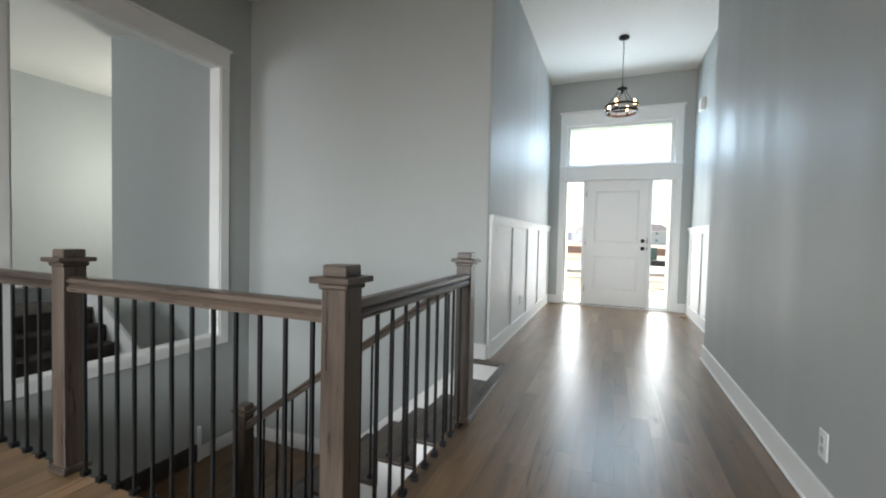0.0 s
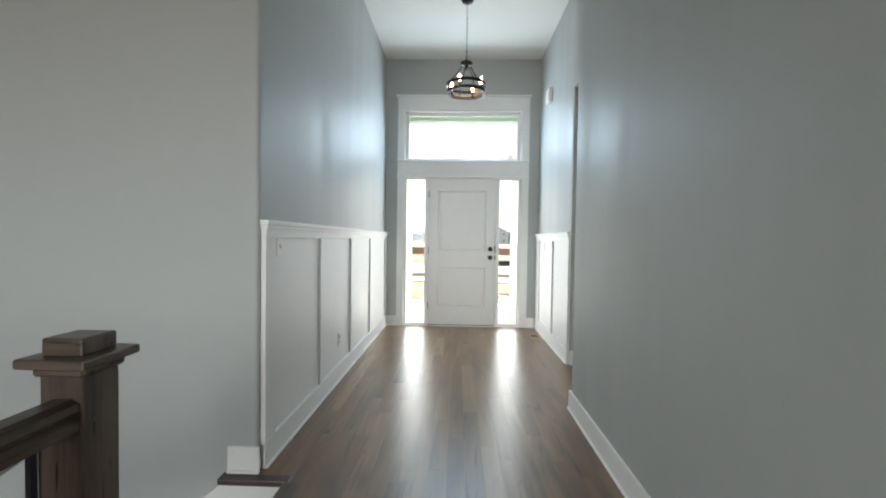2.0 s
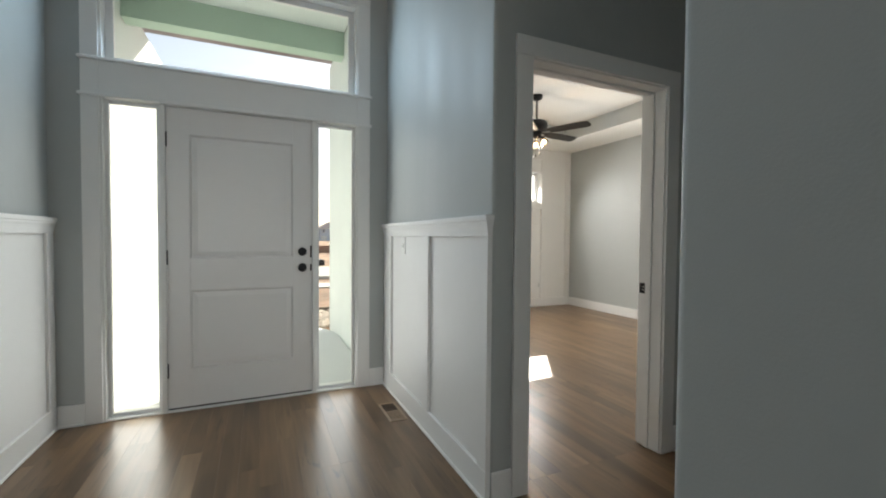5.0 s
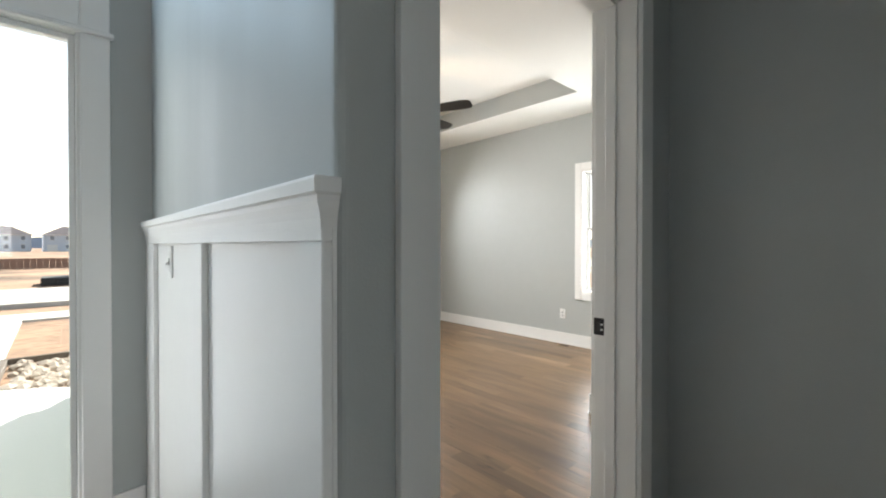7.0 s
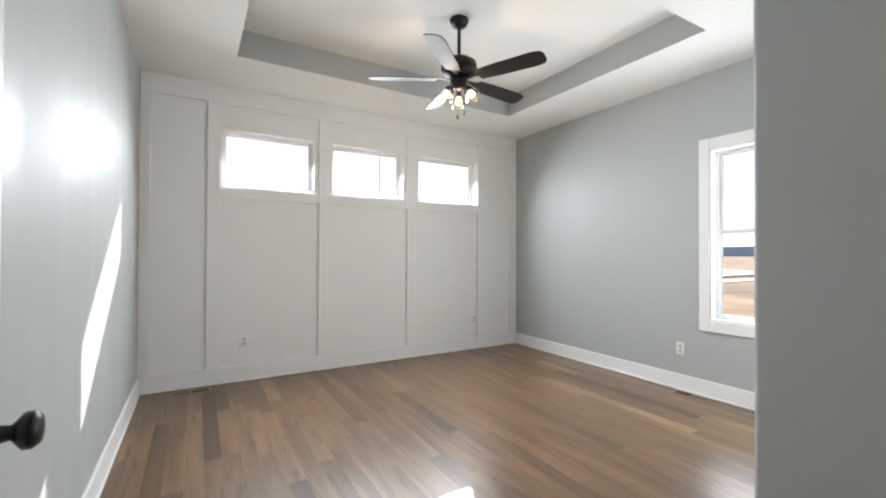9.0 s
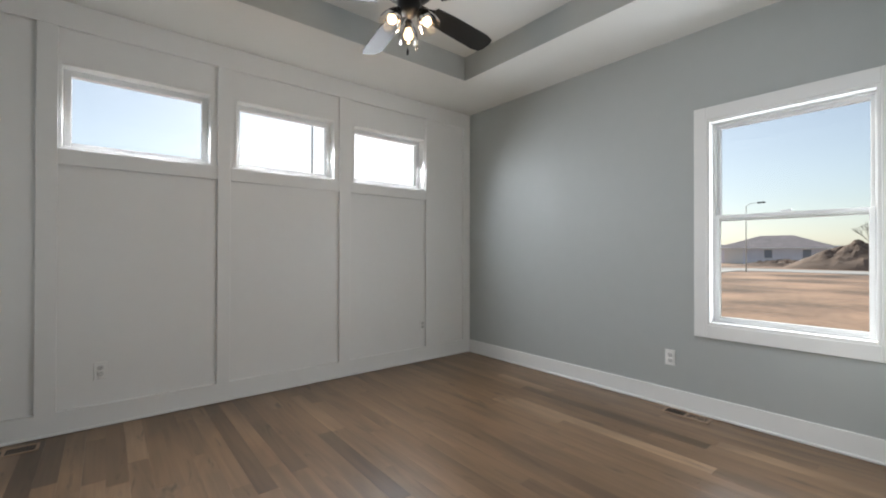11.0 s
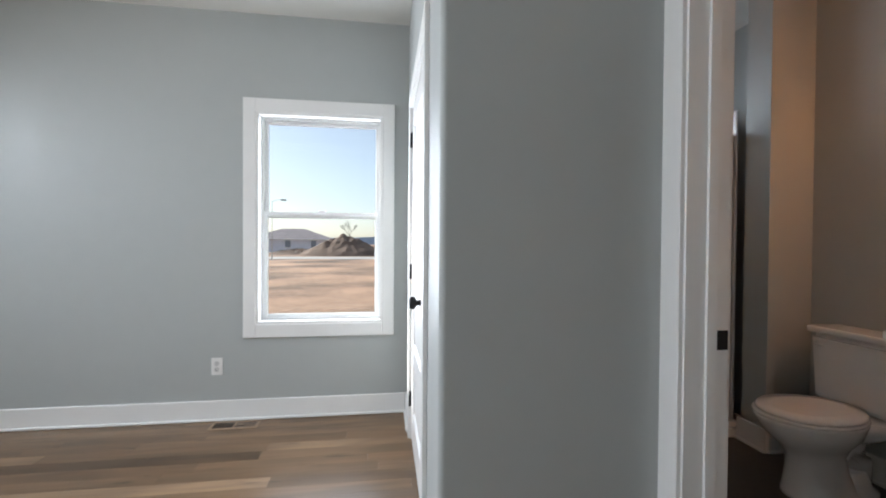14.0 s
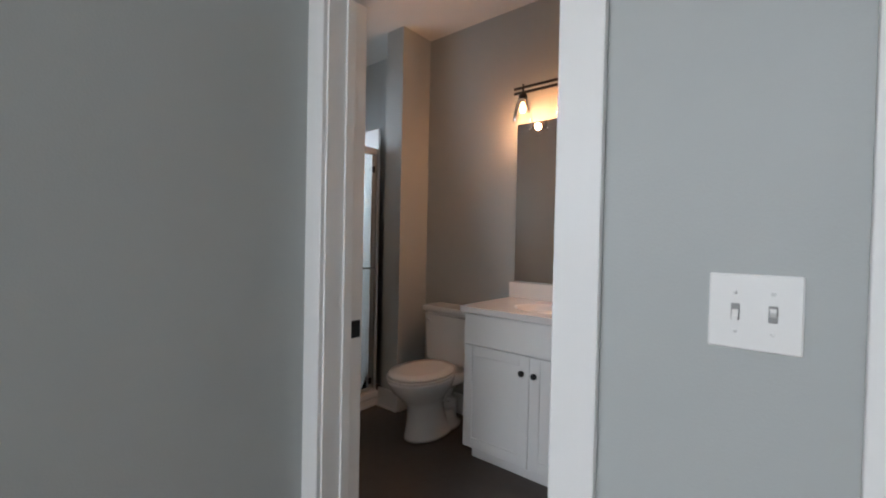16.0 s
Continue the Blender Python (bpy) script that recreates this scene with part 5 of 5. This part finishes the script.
def loft(sections, n=28):
    """Ellipse sections (cx, cy, rx, ry, z) joined into a smooth body."""
    bm = bmesh.new()
    rings = [[bm.verts.new((cx + rx * math.cos(2 * math.pi * i / n), cy + ry * math.sin(2 * math.pi * i / n), z)) for i in range(n)] for cx, cy, rx, ry, z in sections]
    for a, b in zip(rings, rings[1:]):
        for i in range(n):
            bm.faces.new((a[i], a[(i + 1) % n], b[(i + 1) % n], b[i])).smooth = True
    bm.faces.new(list(reversed(rings[0])))
    bm.faces.new(rings[-1])
    bmesh.ops.recalc_face_normals(bm, faces=list(bm.faces))
    return bm


TX, TY = 4.18, BATH_S
toilet = thing("toilet", "white two-piece toilet with the lid down", "toilet")
part("base", loft([(TX, TY + 0.37, 0.122, 0.195, 0.001), (TX, TY + 0.37, 0.121, 0.193, 0.018), (TX, TY + 0.385, 0.112, 0.172, 0.03), (TX, TY + 0.40, 0.100, 0.148, 0.11), (TX, TY + 0.41, 0.092, 0.135, 0.20), (TX, TY + 0.42, 0.112, 0.165, 0.245), (TX, TY + 0.435, 0.16, 0.225, 0.31), (TX, TY + 0.445, 0.18, 0.25, 0.37), (TX, TY + 0.445, 0.182, 0.252, 0.388)]), CERAMIC, toilet)
part("trapway", tube([(TX, TY + 0.40, 0.13), (TX, TY + 0.33, 0.17), (TX, TY + 0.27, 0.235), (TX, TY + 0.21, 0.235), (TX, TY + 0.18, 0.16), (TX, TY + 0.18, 0.02)], 0.062, 14), CERAMIC, toilet)
part("foot", loft([(TX, TY + 0.22, 0.105, 0.13, 0.001), (TX, TY + 0.22, 0.104, 0.128, 0.02), (TX, TY + 0.23, 0.085, 0.11, 0.04), (TX, TY + 0.24, 0.07, 0.09, 0.12)], 24), CERAMIC, toilet)
part("tank_shelf", loft([(TX, TY + 0.21, 0.09, 0.13, 0.27), (TX, TY + 0.20, 0.15, 0.15, 0.32), (TX, TY + 0.19, 0.17, 0.16, 0.385)], 20), CERAMIC, toilet)
part("seat", loft([(TX, TY + 0.45, 0.186, 0.245, 0.389), (TX, TY + 0.45, 0.190, 0.25, 0.396), (TX, TY + 0.45, 0.186, 0.246, 0.404)], 36), CERAMIC, toilet)
part("lid", loft([(TX, TY + 0.445, 0.180, 0.238, 0.406), (TX, TY + 0.445, 0.184, 0.242, 0.414), (TX, TY + 0.445, 0.176, 0.234, 0.424), (TX, TY + 0.445, 0.12, 0.18, 0.428)], 36), CERAMIC, toilet)
tank = prism([(TX - 0.19, 0.395), (TX + 0.19, 0.395), (TX + 0.215, 0.74), (TX - 0.215, 0.74)], TY + 0.02, TY + 0.205, 'y')
bmesh.ops.bevel(tank, geom=list(tank.edges), offset=0.02, segments=3, affect='EDGES')
part("tank", tank, CERAMIC, toilet)
part("tank_lid", boxes((TX - 0.225, TX + 0.225, TY + 0.012, TY + 0.215, 0.741, 0.778), bevel=0.012, segments=3), CERAMIC, toilet)
part("flush_lever", tube([(TX + 0.17, TY + 0.206, 0.69), (TX + 0.17, TY + 0.225, 0.69), (TX + 0.12, TY + 0.23, 0.685)], 0.007, 8), CERAMIC, toilet)

shower = thing("shower_enclosure", "shower stall with a chrome-framed glass door and white surround", "shower")
NICKEL = material("brushed_nickel", (0.66, 0.65, 0.63), 0.36, metal=1.0, vary=0.04, scale=20)
SW = material("white_fibreglass", (0.78, 0.79, 0.79), 0.25, vary=0.03)
part("pan", boxes((4.750, BATH_E - 0.001, 4.202, DIV_S - 0.002, 0.001, 0.06), bevel=0.004), SW, shower)
part("curb", boxes((4.750, 4.850, 4.202, DIV_S - 0.002, 0.0605, 0.11), bevel=0.012, segments=2), SW, shower)
for r in ((BATH_E - 0.02, BATH_E - 0.001, 4.202, DIV_S - 0.002), (4.780, BATH_E - 0.021, DIV_S - 0.022, DIV_S - 0.002), (4.780, BATH_E - 0.021, 4.202, 4.218)):
    part("surround", boxes((*r, 0.061, 2.05), bevel=0.003), SW, shower)
for i, z in enumerate((0.55, 1.05, 1.45)):
    part("ledge", boxes((4.790, BATH_E - 0.021, 4.2185, 4.225, z, z + 0.012), bevel=0.002), SW, shower)
for r in ((4.221, 4.245), (DIV_S - 0.05, DIV_S - 0.024)):
    part("post", boxes((4.790, 4.820, *r, 0.111, 1.85), bevel=0.003), NICKEL, shower)
part("header", boxes((4.785, 4.825, 4.221, DIV_S - 0.024, 1.851, 1.90), bevel=0.003), NICKEL, shower)
part("sill", boxes((4.785, 4.825, 4.246, DIV_S - 0.051, 0.111, 0.135), bevel=0.003), NICKEL, shower)
for x, y0_, y1_ in ((4.798, 4.25, 4.83), (4.813, 4.72, 5.30)):
    p = part("glass_door", boxes((x - 0.003, x + 0.003, y0_, y1_, 0.136, 1.85)), SHOWERGLASS, shower, "clear sliding glass panel")
    part("door_stile", boxes((x - 0.006, x + 0.006, y0_ - 0.004, y0_ + 0.018, 0.136, 1.85), bevel=0.002), NICKEL, p)
    part("door_stile", boxes((x - 0.006, x + 0.006, y1_ - 0.018, y1_ + 0.004, 0.136, 1.85), bevel=0.002), NICKEL, p)
part("towel_bar", turned([(0.008, 4.25), (0.008, 4.83)], 10, 'y', (4.765, 0, 1.02)), NICKEL, shower)
for z in (0.16, 1.72):
    part("bumper", boxes((4.780, 4.790, 4.25, 4.27, z, z + 0.045)), BLACK, shower)

# ---------------------------------------------------------------- outdoors
porch = structure("porch_slab", boxes((-0.999, HALL_R2 - 0.02, HALL_N + 0.162, 9.2, GZ - 0.1, -0.06), bevel=0.01), PORCHSLAB, "pale concrete porch slab", "porch")
structure("path_apron", prism([(-0.99, 9.205), (1.0, 9.205)] + [(-0.05 + 1.25 * math.cos(radians(d)), 9.3 + 1.0 * math.sin(radians(d))) for d in range(0, 140, 12)] + [(-0.99, 9.94)], GZ - 0.1, -0.10, 'z'), PORCHSLAB, "rounded pale concrete apron before the porch", "path")
structure("path_front", boxes((-0.95, 0.25, 10.32, 18.58, GZ - 0.05, GZ + 0.06), bevel=0.01), CONCRETE, "pale concrete garden path", "path")
structure("garden_bed", boxes((0.42, 6.2, 10.36, 12.0, GZ - 0.1, -0.24)), DIRT, "raised bed of earth under landscaping stones", "bed")
structure("bed_edging", boxes((0.36, 6.26, 12.0, 12.05, GZ - 0.1, -0.17), (0.36, 0.42, 10.36, 12.0, GZ - 0.1, -0.17), bevel=0.008), BARK, "dark edging along the stone bed", "edging")
structure("wall_outside_porch", holed('x', HALL_R2 - 0.014, HALL_R2 - 0.0005, HALL_N + 0.162, 9.92, -0.6, 3.6), PORCHWALL, "pale siding on the porch side wall", "wall")
structure("wall_outside_north", holed('y', BED_N + 0.161, BED_N + 0.175, HALL_R2 - 0.014, BED_E + 0.17, -0.6, 2.7, [(a, b, *NZ) for a, b in NWIN]), SIDING, "pale siding outside the bedroom", "wall")
structure("wall_garage", holed('x', -1.4, -1.0, HALL_N + 0.162, 11.0, -0.6, 3.6), PORCHWALL, "pale siding garage wall beside the porch", "wall")
GREENB = material("pale_green_primer", (0.42, 0.55, 0.47), 0.7, vary=0.06)
structure("porch_beam", boxes((-0.999, HALL_R2 - 0.015, 8.80, 9.0, 3.34, 3.62), bevel=0.004), GREENB, "pale green porch beam", "beam")
structure("ceiling_porch", boxes((-2.0, HALL_R2 - 0.015, HALL_N + 0.16, 9.25, 3.62, 3.72)), PORCHWALL, "pale porch soffit", "ceiling")
structure("eave", boxes((HALL_R2 - 0.015, BED_E + 0.6, BED_N + 0.176, 10.75, 2.98, 3.1), (BED_E + 0.16, BED_E + 0.8, 5.0, BED_N + 0.176, 2.98, 3.1)), SIDING, "pale roof eave", "eave")
structure("roof", boxes((-9.4, BED_E + 0.6, -3.4, 10.32, 3.83, 3.95)), ROOF, "dark shingle roof", "roof")
for nm, r in (("road_east", (48, 55, -300, 300)), ("road_north", (-300, 48, 22, 29))):
    structure(nm, boxes((*r, GZ - 0.1, GZ + 0.03)), ROAD, "pale dusty street", "road")
structure("kerb_north", boxes((-300, 47.9, 21.7, 21.98, GZ - 0.1, GZ + 0.14), bevel=0.02), CONCRETE, "pale concrete kerb", "kerb")
structure("pavement_north", boxes((-300, 47.9, 18.6, 19.9, GZ - 0.1, GZ + 0.05)), CONCRETE, "pale concrete pavement", "pavement")


def heap(name, at, rx, ry, h, mat, label, category, seed):
    """A lumpy mound of loose earth."""
    bm = bmesh.new()
    n, m = 64, 22
    rows = []
    for j in range(m + 1):
        f = j / m
        row = []
        for i in range(n):
            a = 2 * math.pi * i / n
            w = 1 + 0.12 * noise.noise((math.cos(a) * 1.5, math.sin(a) * 1.5, seed))
            x, y = rx * f * w * math.cos(a), ry * f * w * math.sin(a)
            z = h * (1 - f) ** 0.9 * (1 + 0.25 * noise.noise((x * 0.5, y * 0.5, seed + 3)))
            z += 0.35 * (1 - f * f) * noise.noise((x * 1.3, y * 1.3, seed + 9)) + 0.18 * (1 - f * f) * noise.noise((x * 3.1, y * 3.1, seed))
            row.append(bm.verts.new((at[0] + x, at[1] + y, at[2] + max(z, -0.02))))
        rows.append(row)
    for a, b in zip(rows, rows[1:]):
        for i in range(n):
            bm.faces.new((a[i], a[(i + 1) % n], b[(i + 1) % n], b[i]))
    bmesh.ops.remove_doubles(bm, verts=bm.verts, dist=0.01)
    bmesh.ops.recalc_face_normals(bm, faces=list(bm.faces))
    return tagged(part(name, bm, mat), label, category)


heap("dirt_mound", (62.0, 12.0, GZ), 4.5, 6.0, 3.0, MOUND, "large heap of dark brown dirt across the street", "dirt heap", 2.0)
heap("dirt_mound", (66.0, 19.0, GZ), 3.5, 5.0, 0.9, MOUND, "low heap of brown dirt across the street", "dirt heap", 5.0)


def house(at, turn, wide, deep, eave, ridge, wall_mat, label, garage=True):
    """A one- or two-storey house with a hipped roof, windows and a garage door; built facing -y."""
    h = thing("house", label, "house")
    w, d = wide / 2, deep / 2
    part("wall", boxes((-w, w, -d, d, 0, eave)), wall_mat, h)
    bm = bmesh.new()
    o = 0.5
    c = [bm.verts.new((x, y, eave)) for x, y in ((-w - o, -d - o), (w + o, -d - o), (w + o, d + o), (-w - o, d + o))]
    r = [bm.verts.new((-w + d, 0, ridge)), bm.verts.new((w - d, 0, ridge))] if w > d else [bm.verts.new((-0.4, 0, ridge)), bm.verts.new((0.4, 0, ridge))]
    for f in ((c[0], c[1], r[1], r[0]), (c[1], c[2], r[1]), (c[2], c[3], r[0], r[1]), (c[3], c[0], r[0]), (c[3], c[2], c[1], c[0])):
        bm.faces.new(f)
    part("roof", bm, ROOF, h)
    part("fascia", boxes((-w - o, w + o, -d - o - 0.02, -d - o, eave - 0.2, eave + 0.02)), WHITE, h)
    storeys = max(1, int(eave // 2.6))
    for s in range(storeys):
        for k in range(max(2, int(wide // 3.5))):
            x = -w + wide * (k + 0.5) / max(2, int(wide // 3.5))
            if garage and s == 0 and k == 0:
                part("garage_door", boxes((x - 1.2, x + 1.2, -d - 0.04, -d - 0.005, 0, 2.1)), WHITE, h)
                continue
            wn_ = part("window", boxes((x - 0.45, x + 0.45, -d - 0.03, -d - 0.005, 0.9 + 2.7 * s, 2.1 + 2.7 * s)), PANEG, h)
            part("window_trim", boxes((x - 0.6, x + 0.6, -d - 0.05, -d - 0.005, 2.1 + 2.7 * s, 2.22 + 2.7 * s), (x - 0.6, x + 0.6, -d - 0.05, -d - 0.005, 0.78 + 2.7 * s, 0.9 + 2.7 * s)), WHITE, wn_)
    h.matrix_basis = pose(*at, 0, 0, turn)


house((82.0, 23.2, GZ), -90, 13, 9, 2.35, 4.3, HOUSEPALE, "low pale lavender house with a grey-brown hipped roof across the street")
house((70.0, 52.0, GZ), -60, 13, 9, 2.8, 5.2, SIDING, "pale one-storey house with a dark roof")
for i, (x, y, mt, lb) in enumerate(((40, 190, HOUSEHAZE, "hazy blue-grey two-storey house far across the street"), (66, 196, BRICKRED, "brown two-storey house far across the street"), (88, 205, HOUSEHAZE, "hazy blue-grey house far across the street"), (16, 185, SIDING, "pale two-storey house far across the street"), (112, 200, HOUSEHAZE, "hazy blue-grey two-storey house with a dark roof"))):
    house((x, y, GZ), 0 if i % 2 else 6, 12, 9, 5.2, 8.2, mt, lb)
for x, y, lb in ((3, 188, "hazy blue-grey two-storey house in the far row"), (-11, 193, "hazy blue-grey two-storey house at the end of the far row"), (28.5, 187, "hazy blue-grey two-storey house between far neighbours")):
    house((x, y, GZ), 4, 11, 9, 5.2, 8.0, HOUSEHAZE, lb)
house((-24.0, 95.0, GZ), 10, 11, 8, 5.4, 8.4, HOUSEHAZE, "hazy blue-grey two-storey house across the street")

fence = thing("fence", "low red-brown board fence across the street", "fence")
CEDAR = material("red_brown_boards", (0.30, 0.18, 0.13), 0.85, vary=0.25, scale=1.5)
BOARD = mesh_of("board", boxes((0, 0.34, 0, 0.03, 0.0, 0.80), bevel=0.006), CEDAR)
for k in range(120):
    bd = new("board", BOARD)
    bd.parent, bd.location = fence, (-14 + 0.36 * k, 50.0 + 0.008 * (k % 2), GZ + 0.02)
for zr in (0.2, 0.62):
    part("rail", boxes((-14, 29.2, 50.045, 50.09, GZ + zr, GZ + zr + 0.09)), CEDAR, fence)

lamp_post = thing("street_lamp", "tall slim pale street lamp by the street", "street lamp")
part("pole", turned([(0.05, GZ), (0.032, 5.3)], 10, at=(46.5, 17.8, 0)), CONCRETE, lamp_post)
part("arm", tube([(46.5, 17.8, 5.25), (46.5, 17.5, 5.45), (46.5, 16.9, 5.5)], 0.022, 6), CONCRETE, lamp_post)
part("head", boxes((46.35, 46.65, 16.4, 16.95, 5.42, 5.54), bevel=0.03), IRON, lamp_post)

pole = thing("street_lamp", "tall pale street lamp pole by the front kerb", "street lamp")
part("pole", turned([(0.055, GZ), (0.035, 9.0)], 10, at=(8.06, 21.2, 0)), VINYL, pole)
part("arm", tube([(8.06, 21.2, 8.95), (8.06, 21.6, 9.2), (8.06, 22.6, 9.25)], 0.05, 6), CONCRETE, pole)
part("head", boxes((7.9, 8.22, 22.6, 23.2, 9.16, 9.28), bevel=0.03), IRON, pole)

# bare tree behind the heap
rng = random.Random(7)
tree = thing("tree", "bare leafless tree behind the dirt heap", "tree")
twig_bm = bmesh.new()


def limb(p, d, length, r, depth):
    q = p + d * length
    t = tube([p, p + d * length * 0.5 + Vector((rng.uniform(-.05, .05), rng.uniform(-.05, .05), 0)) * length, q], r, 5)
    me = bpy.data.meshes.new("t")
    t.to_mesh(me)
    t.free()
    twig_bm.from_mesh(me)
    bpy.data.meshes.remove(me)
    if depth:
        for _ in range(3 if depth > 2 else 4):
            e = (d + Vector((rng.uniform(-1, 1), rng.uniform(-1, 1), rng.uniform(-0.2, 0.7))) * 0.75).normalized()
            limb(p + d * length * rng.uniform(0.55, 1), e, length * rng.uniform(0.55, 0.8), r * 0.6, depth - 1)


limb(Vector((84, 13.2, GZ + 1.6)), Vector((0, 0.1, 1)).normalized(), 2.0, 0.07, 4)
part("trunk", turned([(0.22, GZ), (0.12, GZ + 1.6)], 8, at=(84, 13.2, 0)), BARK, tree)
part("crown", twig_bm, BARK, tree)
boxg = thing("utility_box", "dark green utility box on black tarps by the street", "utility box")
part("cabinet", boxes((1.3, 2.9, 31.0, 32.0, GZ + 0.1, GZ + 1.2), bevel=0.03), material("green_metal", (0.05, 0.10, 0.08), 0.5), boxg)
# one low black block stands for the tarps round the box
part("tarps", boxes((0.3, 4.0, 30.4, 32.4, GZ - 0.02, GZ + 0.35), bevel=0.05), SLOT, boxg)
hills = bmesh.new()
prev = None
for i in range(120):
    a = radians(-60 + 240 * i / 119)
    R = 420
    hgt = 7 + 4 * noise.noise((i * 0.13, 0, 0)) + 2 * noise.noise((i * 0.6, 3, 0))
    cur = (hills.verts.new((R * math.cos(a), R * math.sin(a), GZ - 1)), hills.verts.new((R * math.cos(a) * 1.02, R * math.sin(a) * 1.02, hgt)))
    if prev:
        hills.faces.new((prev[0], cur[0], cur[1], prev[1]))
    prev = cur
# the pale blue colour carries the haze of distance
tagged(part("backdrop", hills, material("hazed_woods", (0.34, 0.39, 0.47), 0.95, vary=0.2, scale=0.05)), "bluish line of far woods", "backdrop", kind="structure")

# stones by the path
ST = material("bed_stones", (0.42, 0.36, 0.31), 0.9, vary=0.3, scale=8)
stones = bmesh.new()
for _ in range(620):
    x, y, r = rng.uniform(0.5, 5.0), rng.uniform(10.45, 11.93), rng.uniform(0.035, 0.085)
    vs = bmesh.ops.create_icosphere(stones, subdivisions=1, radius=r)["verts"]
    kx, ky = rng.uniform(.8, 1.4), rng.uniform(.8, 1.4)
    for v in vs:
        v.co = Vector((v.co.x * kx + x, v.co.y * ky + y, v.co.z * 0.7 - 0.22))
tagged(part("bed_stones", stones, ST), "pale landscaping stones beside the path", "stones", kind="stuff")


# ---------------------------------------------------------------- floor planks, last
PL = {}


def plank_mesh(w, length, mat_key, mat):
    key = (round(w, 4), round(length, 3), mat_key)
    if key not in PL:
        bm = bmesh.new()
        e, t = 0.0004, 0.0
        lo = [bm.verts.new(p) for p in ((0.0001, 0.0001, -0.006), (w - 0.0001, 0.0001, -0.006), (w - 0.0001, length - 0.0001, -0.006), (0.0001, length - 0.0001, -0.006))]
        md = [bm.verts.new((v.co.x, v.co.y, -0.0004)) for v in lo]
        hi = [bm.verts.new(p) for p in ((e, e, t), (w - e, e, t), (w - e, length - e, t), (e, length - e, t))]
        for a, b in ((lo, md), (md, hi)):
            for i in range(4):
                bm.faces.new((a[i], a[(i + 1) % 4], b[(i + 1) % 4], b[i]))
        bm.faces.new(hi)
        PL[key] = mesh_of("plank", bm, mat)
    return PL[key]


def lay(parent, rects, near, width=0.095):
    """Planks along y over some rectangles; those inside `near` (x0, x1, y0, y1) are parts, the rest one joined part."""
    verts, faces, count = [], [], 0
    for x0, x1, y0, y1 in rects:
        n = max(1, round((x1 - x0) / width))
        w = (x1 - x0) / n
        for r in range(n):
            y = y0
            first = True
            while y < y1 - 1e-4:
                length = round(rng.choice((0.6, 0.8, 0.9, 1.1, 1.2, 1.4, 1.6)) * (rng.uniform(0.3, 1) if first else 1), 2)
                first = False
                if y1 - (y + length) < 0.25:
                    length = y1 - y
                x = x0 + r * w
                if near[0] <= x + w / 2 <= near[1] and near[2] <= y + length / 2 <= near[3] and count < 295:
                    p = new("plank", plank_mesh(w, length, "o", PLANK))
                    p.parent, p.location = parent, (x, y, 0)
                    count += 1
                else:
                    b = len(verts)
                    e = 0.0007
                    verts += [(x + .0003, y + .0003, -.006), (x + w - .0003, y + .0003, -.006), (x + w - .0003, y + length - .0003, -.006), (x + .0003, y + length - .0003, -.006),
                              (x + e, y + e, 0), (x + w - e, y + e, 0), (x + w - e, y + length - e, 0), (x + e, y + length - e, 0)]
                    faces += [(b, b + 1, b + 5, b + 4), (b + 1, b + 2, b + 6, b + 5), (b + 2, b + 3, b + 7, b + 6), (b + 3, b, b + 4, b + 7), (b + 4, b + 5, b + 6, b + 7)]
                y += length
    if verts:
        me = bpy.data.meshes.new("planks")
        me.from_pydata(verts, [], faces)
        me.materials.append(PLANKS)
        o = new("planks", me)
        o.parent = parent
        tagged(o, "brown oak floor planks", kind="stuff")


lay(floor_bed, [(BED_W, BED_E, DIV_S + 0.07, BED_N)], (BED_W, BED_E, 5.4, BED_N))
lay(floor_hall, [(EDGE, HALL_R, STAIR_S, HALL_N + 0.02), (HALL_R, HALL_R2, VEST_S, HALL_N + 0.02), (HALL_R2, VEST_E, VEST_S, DIV_S + 0.07), (STAIR_W, HALL_R, SOUTH, STAIR_S), (HALL_L, EDGE, STAIR_N - 0.02, HALL_N + 0.02)], (-0.95, 2.6, 0.8, 7.1))
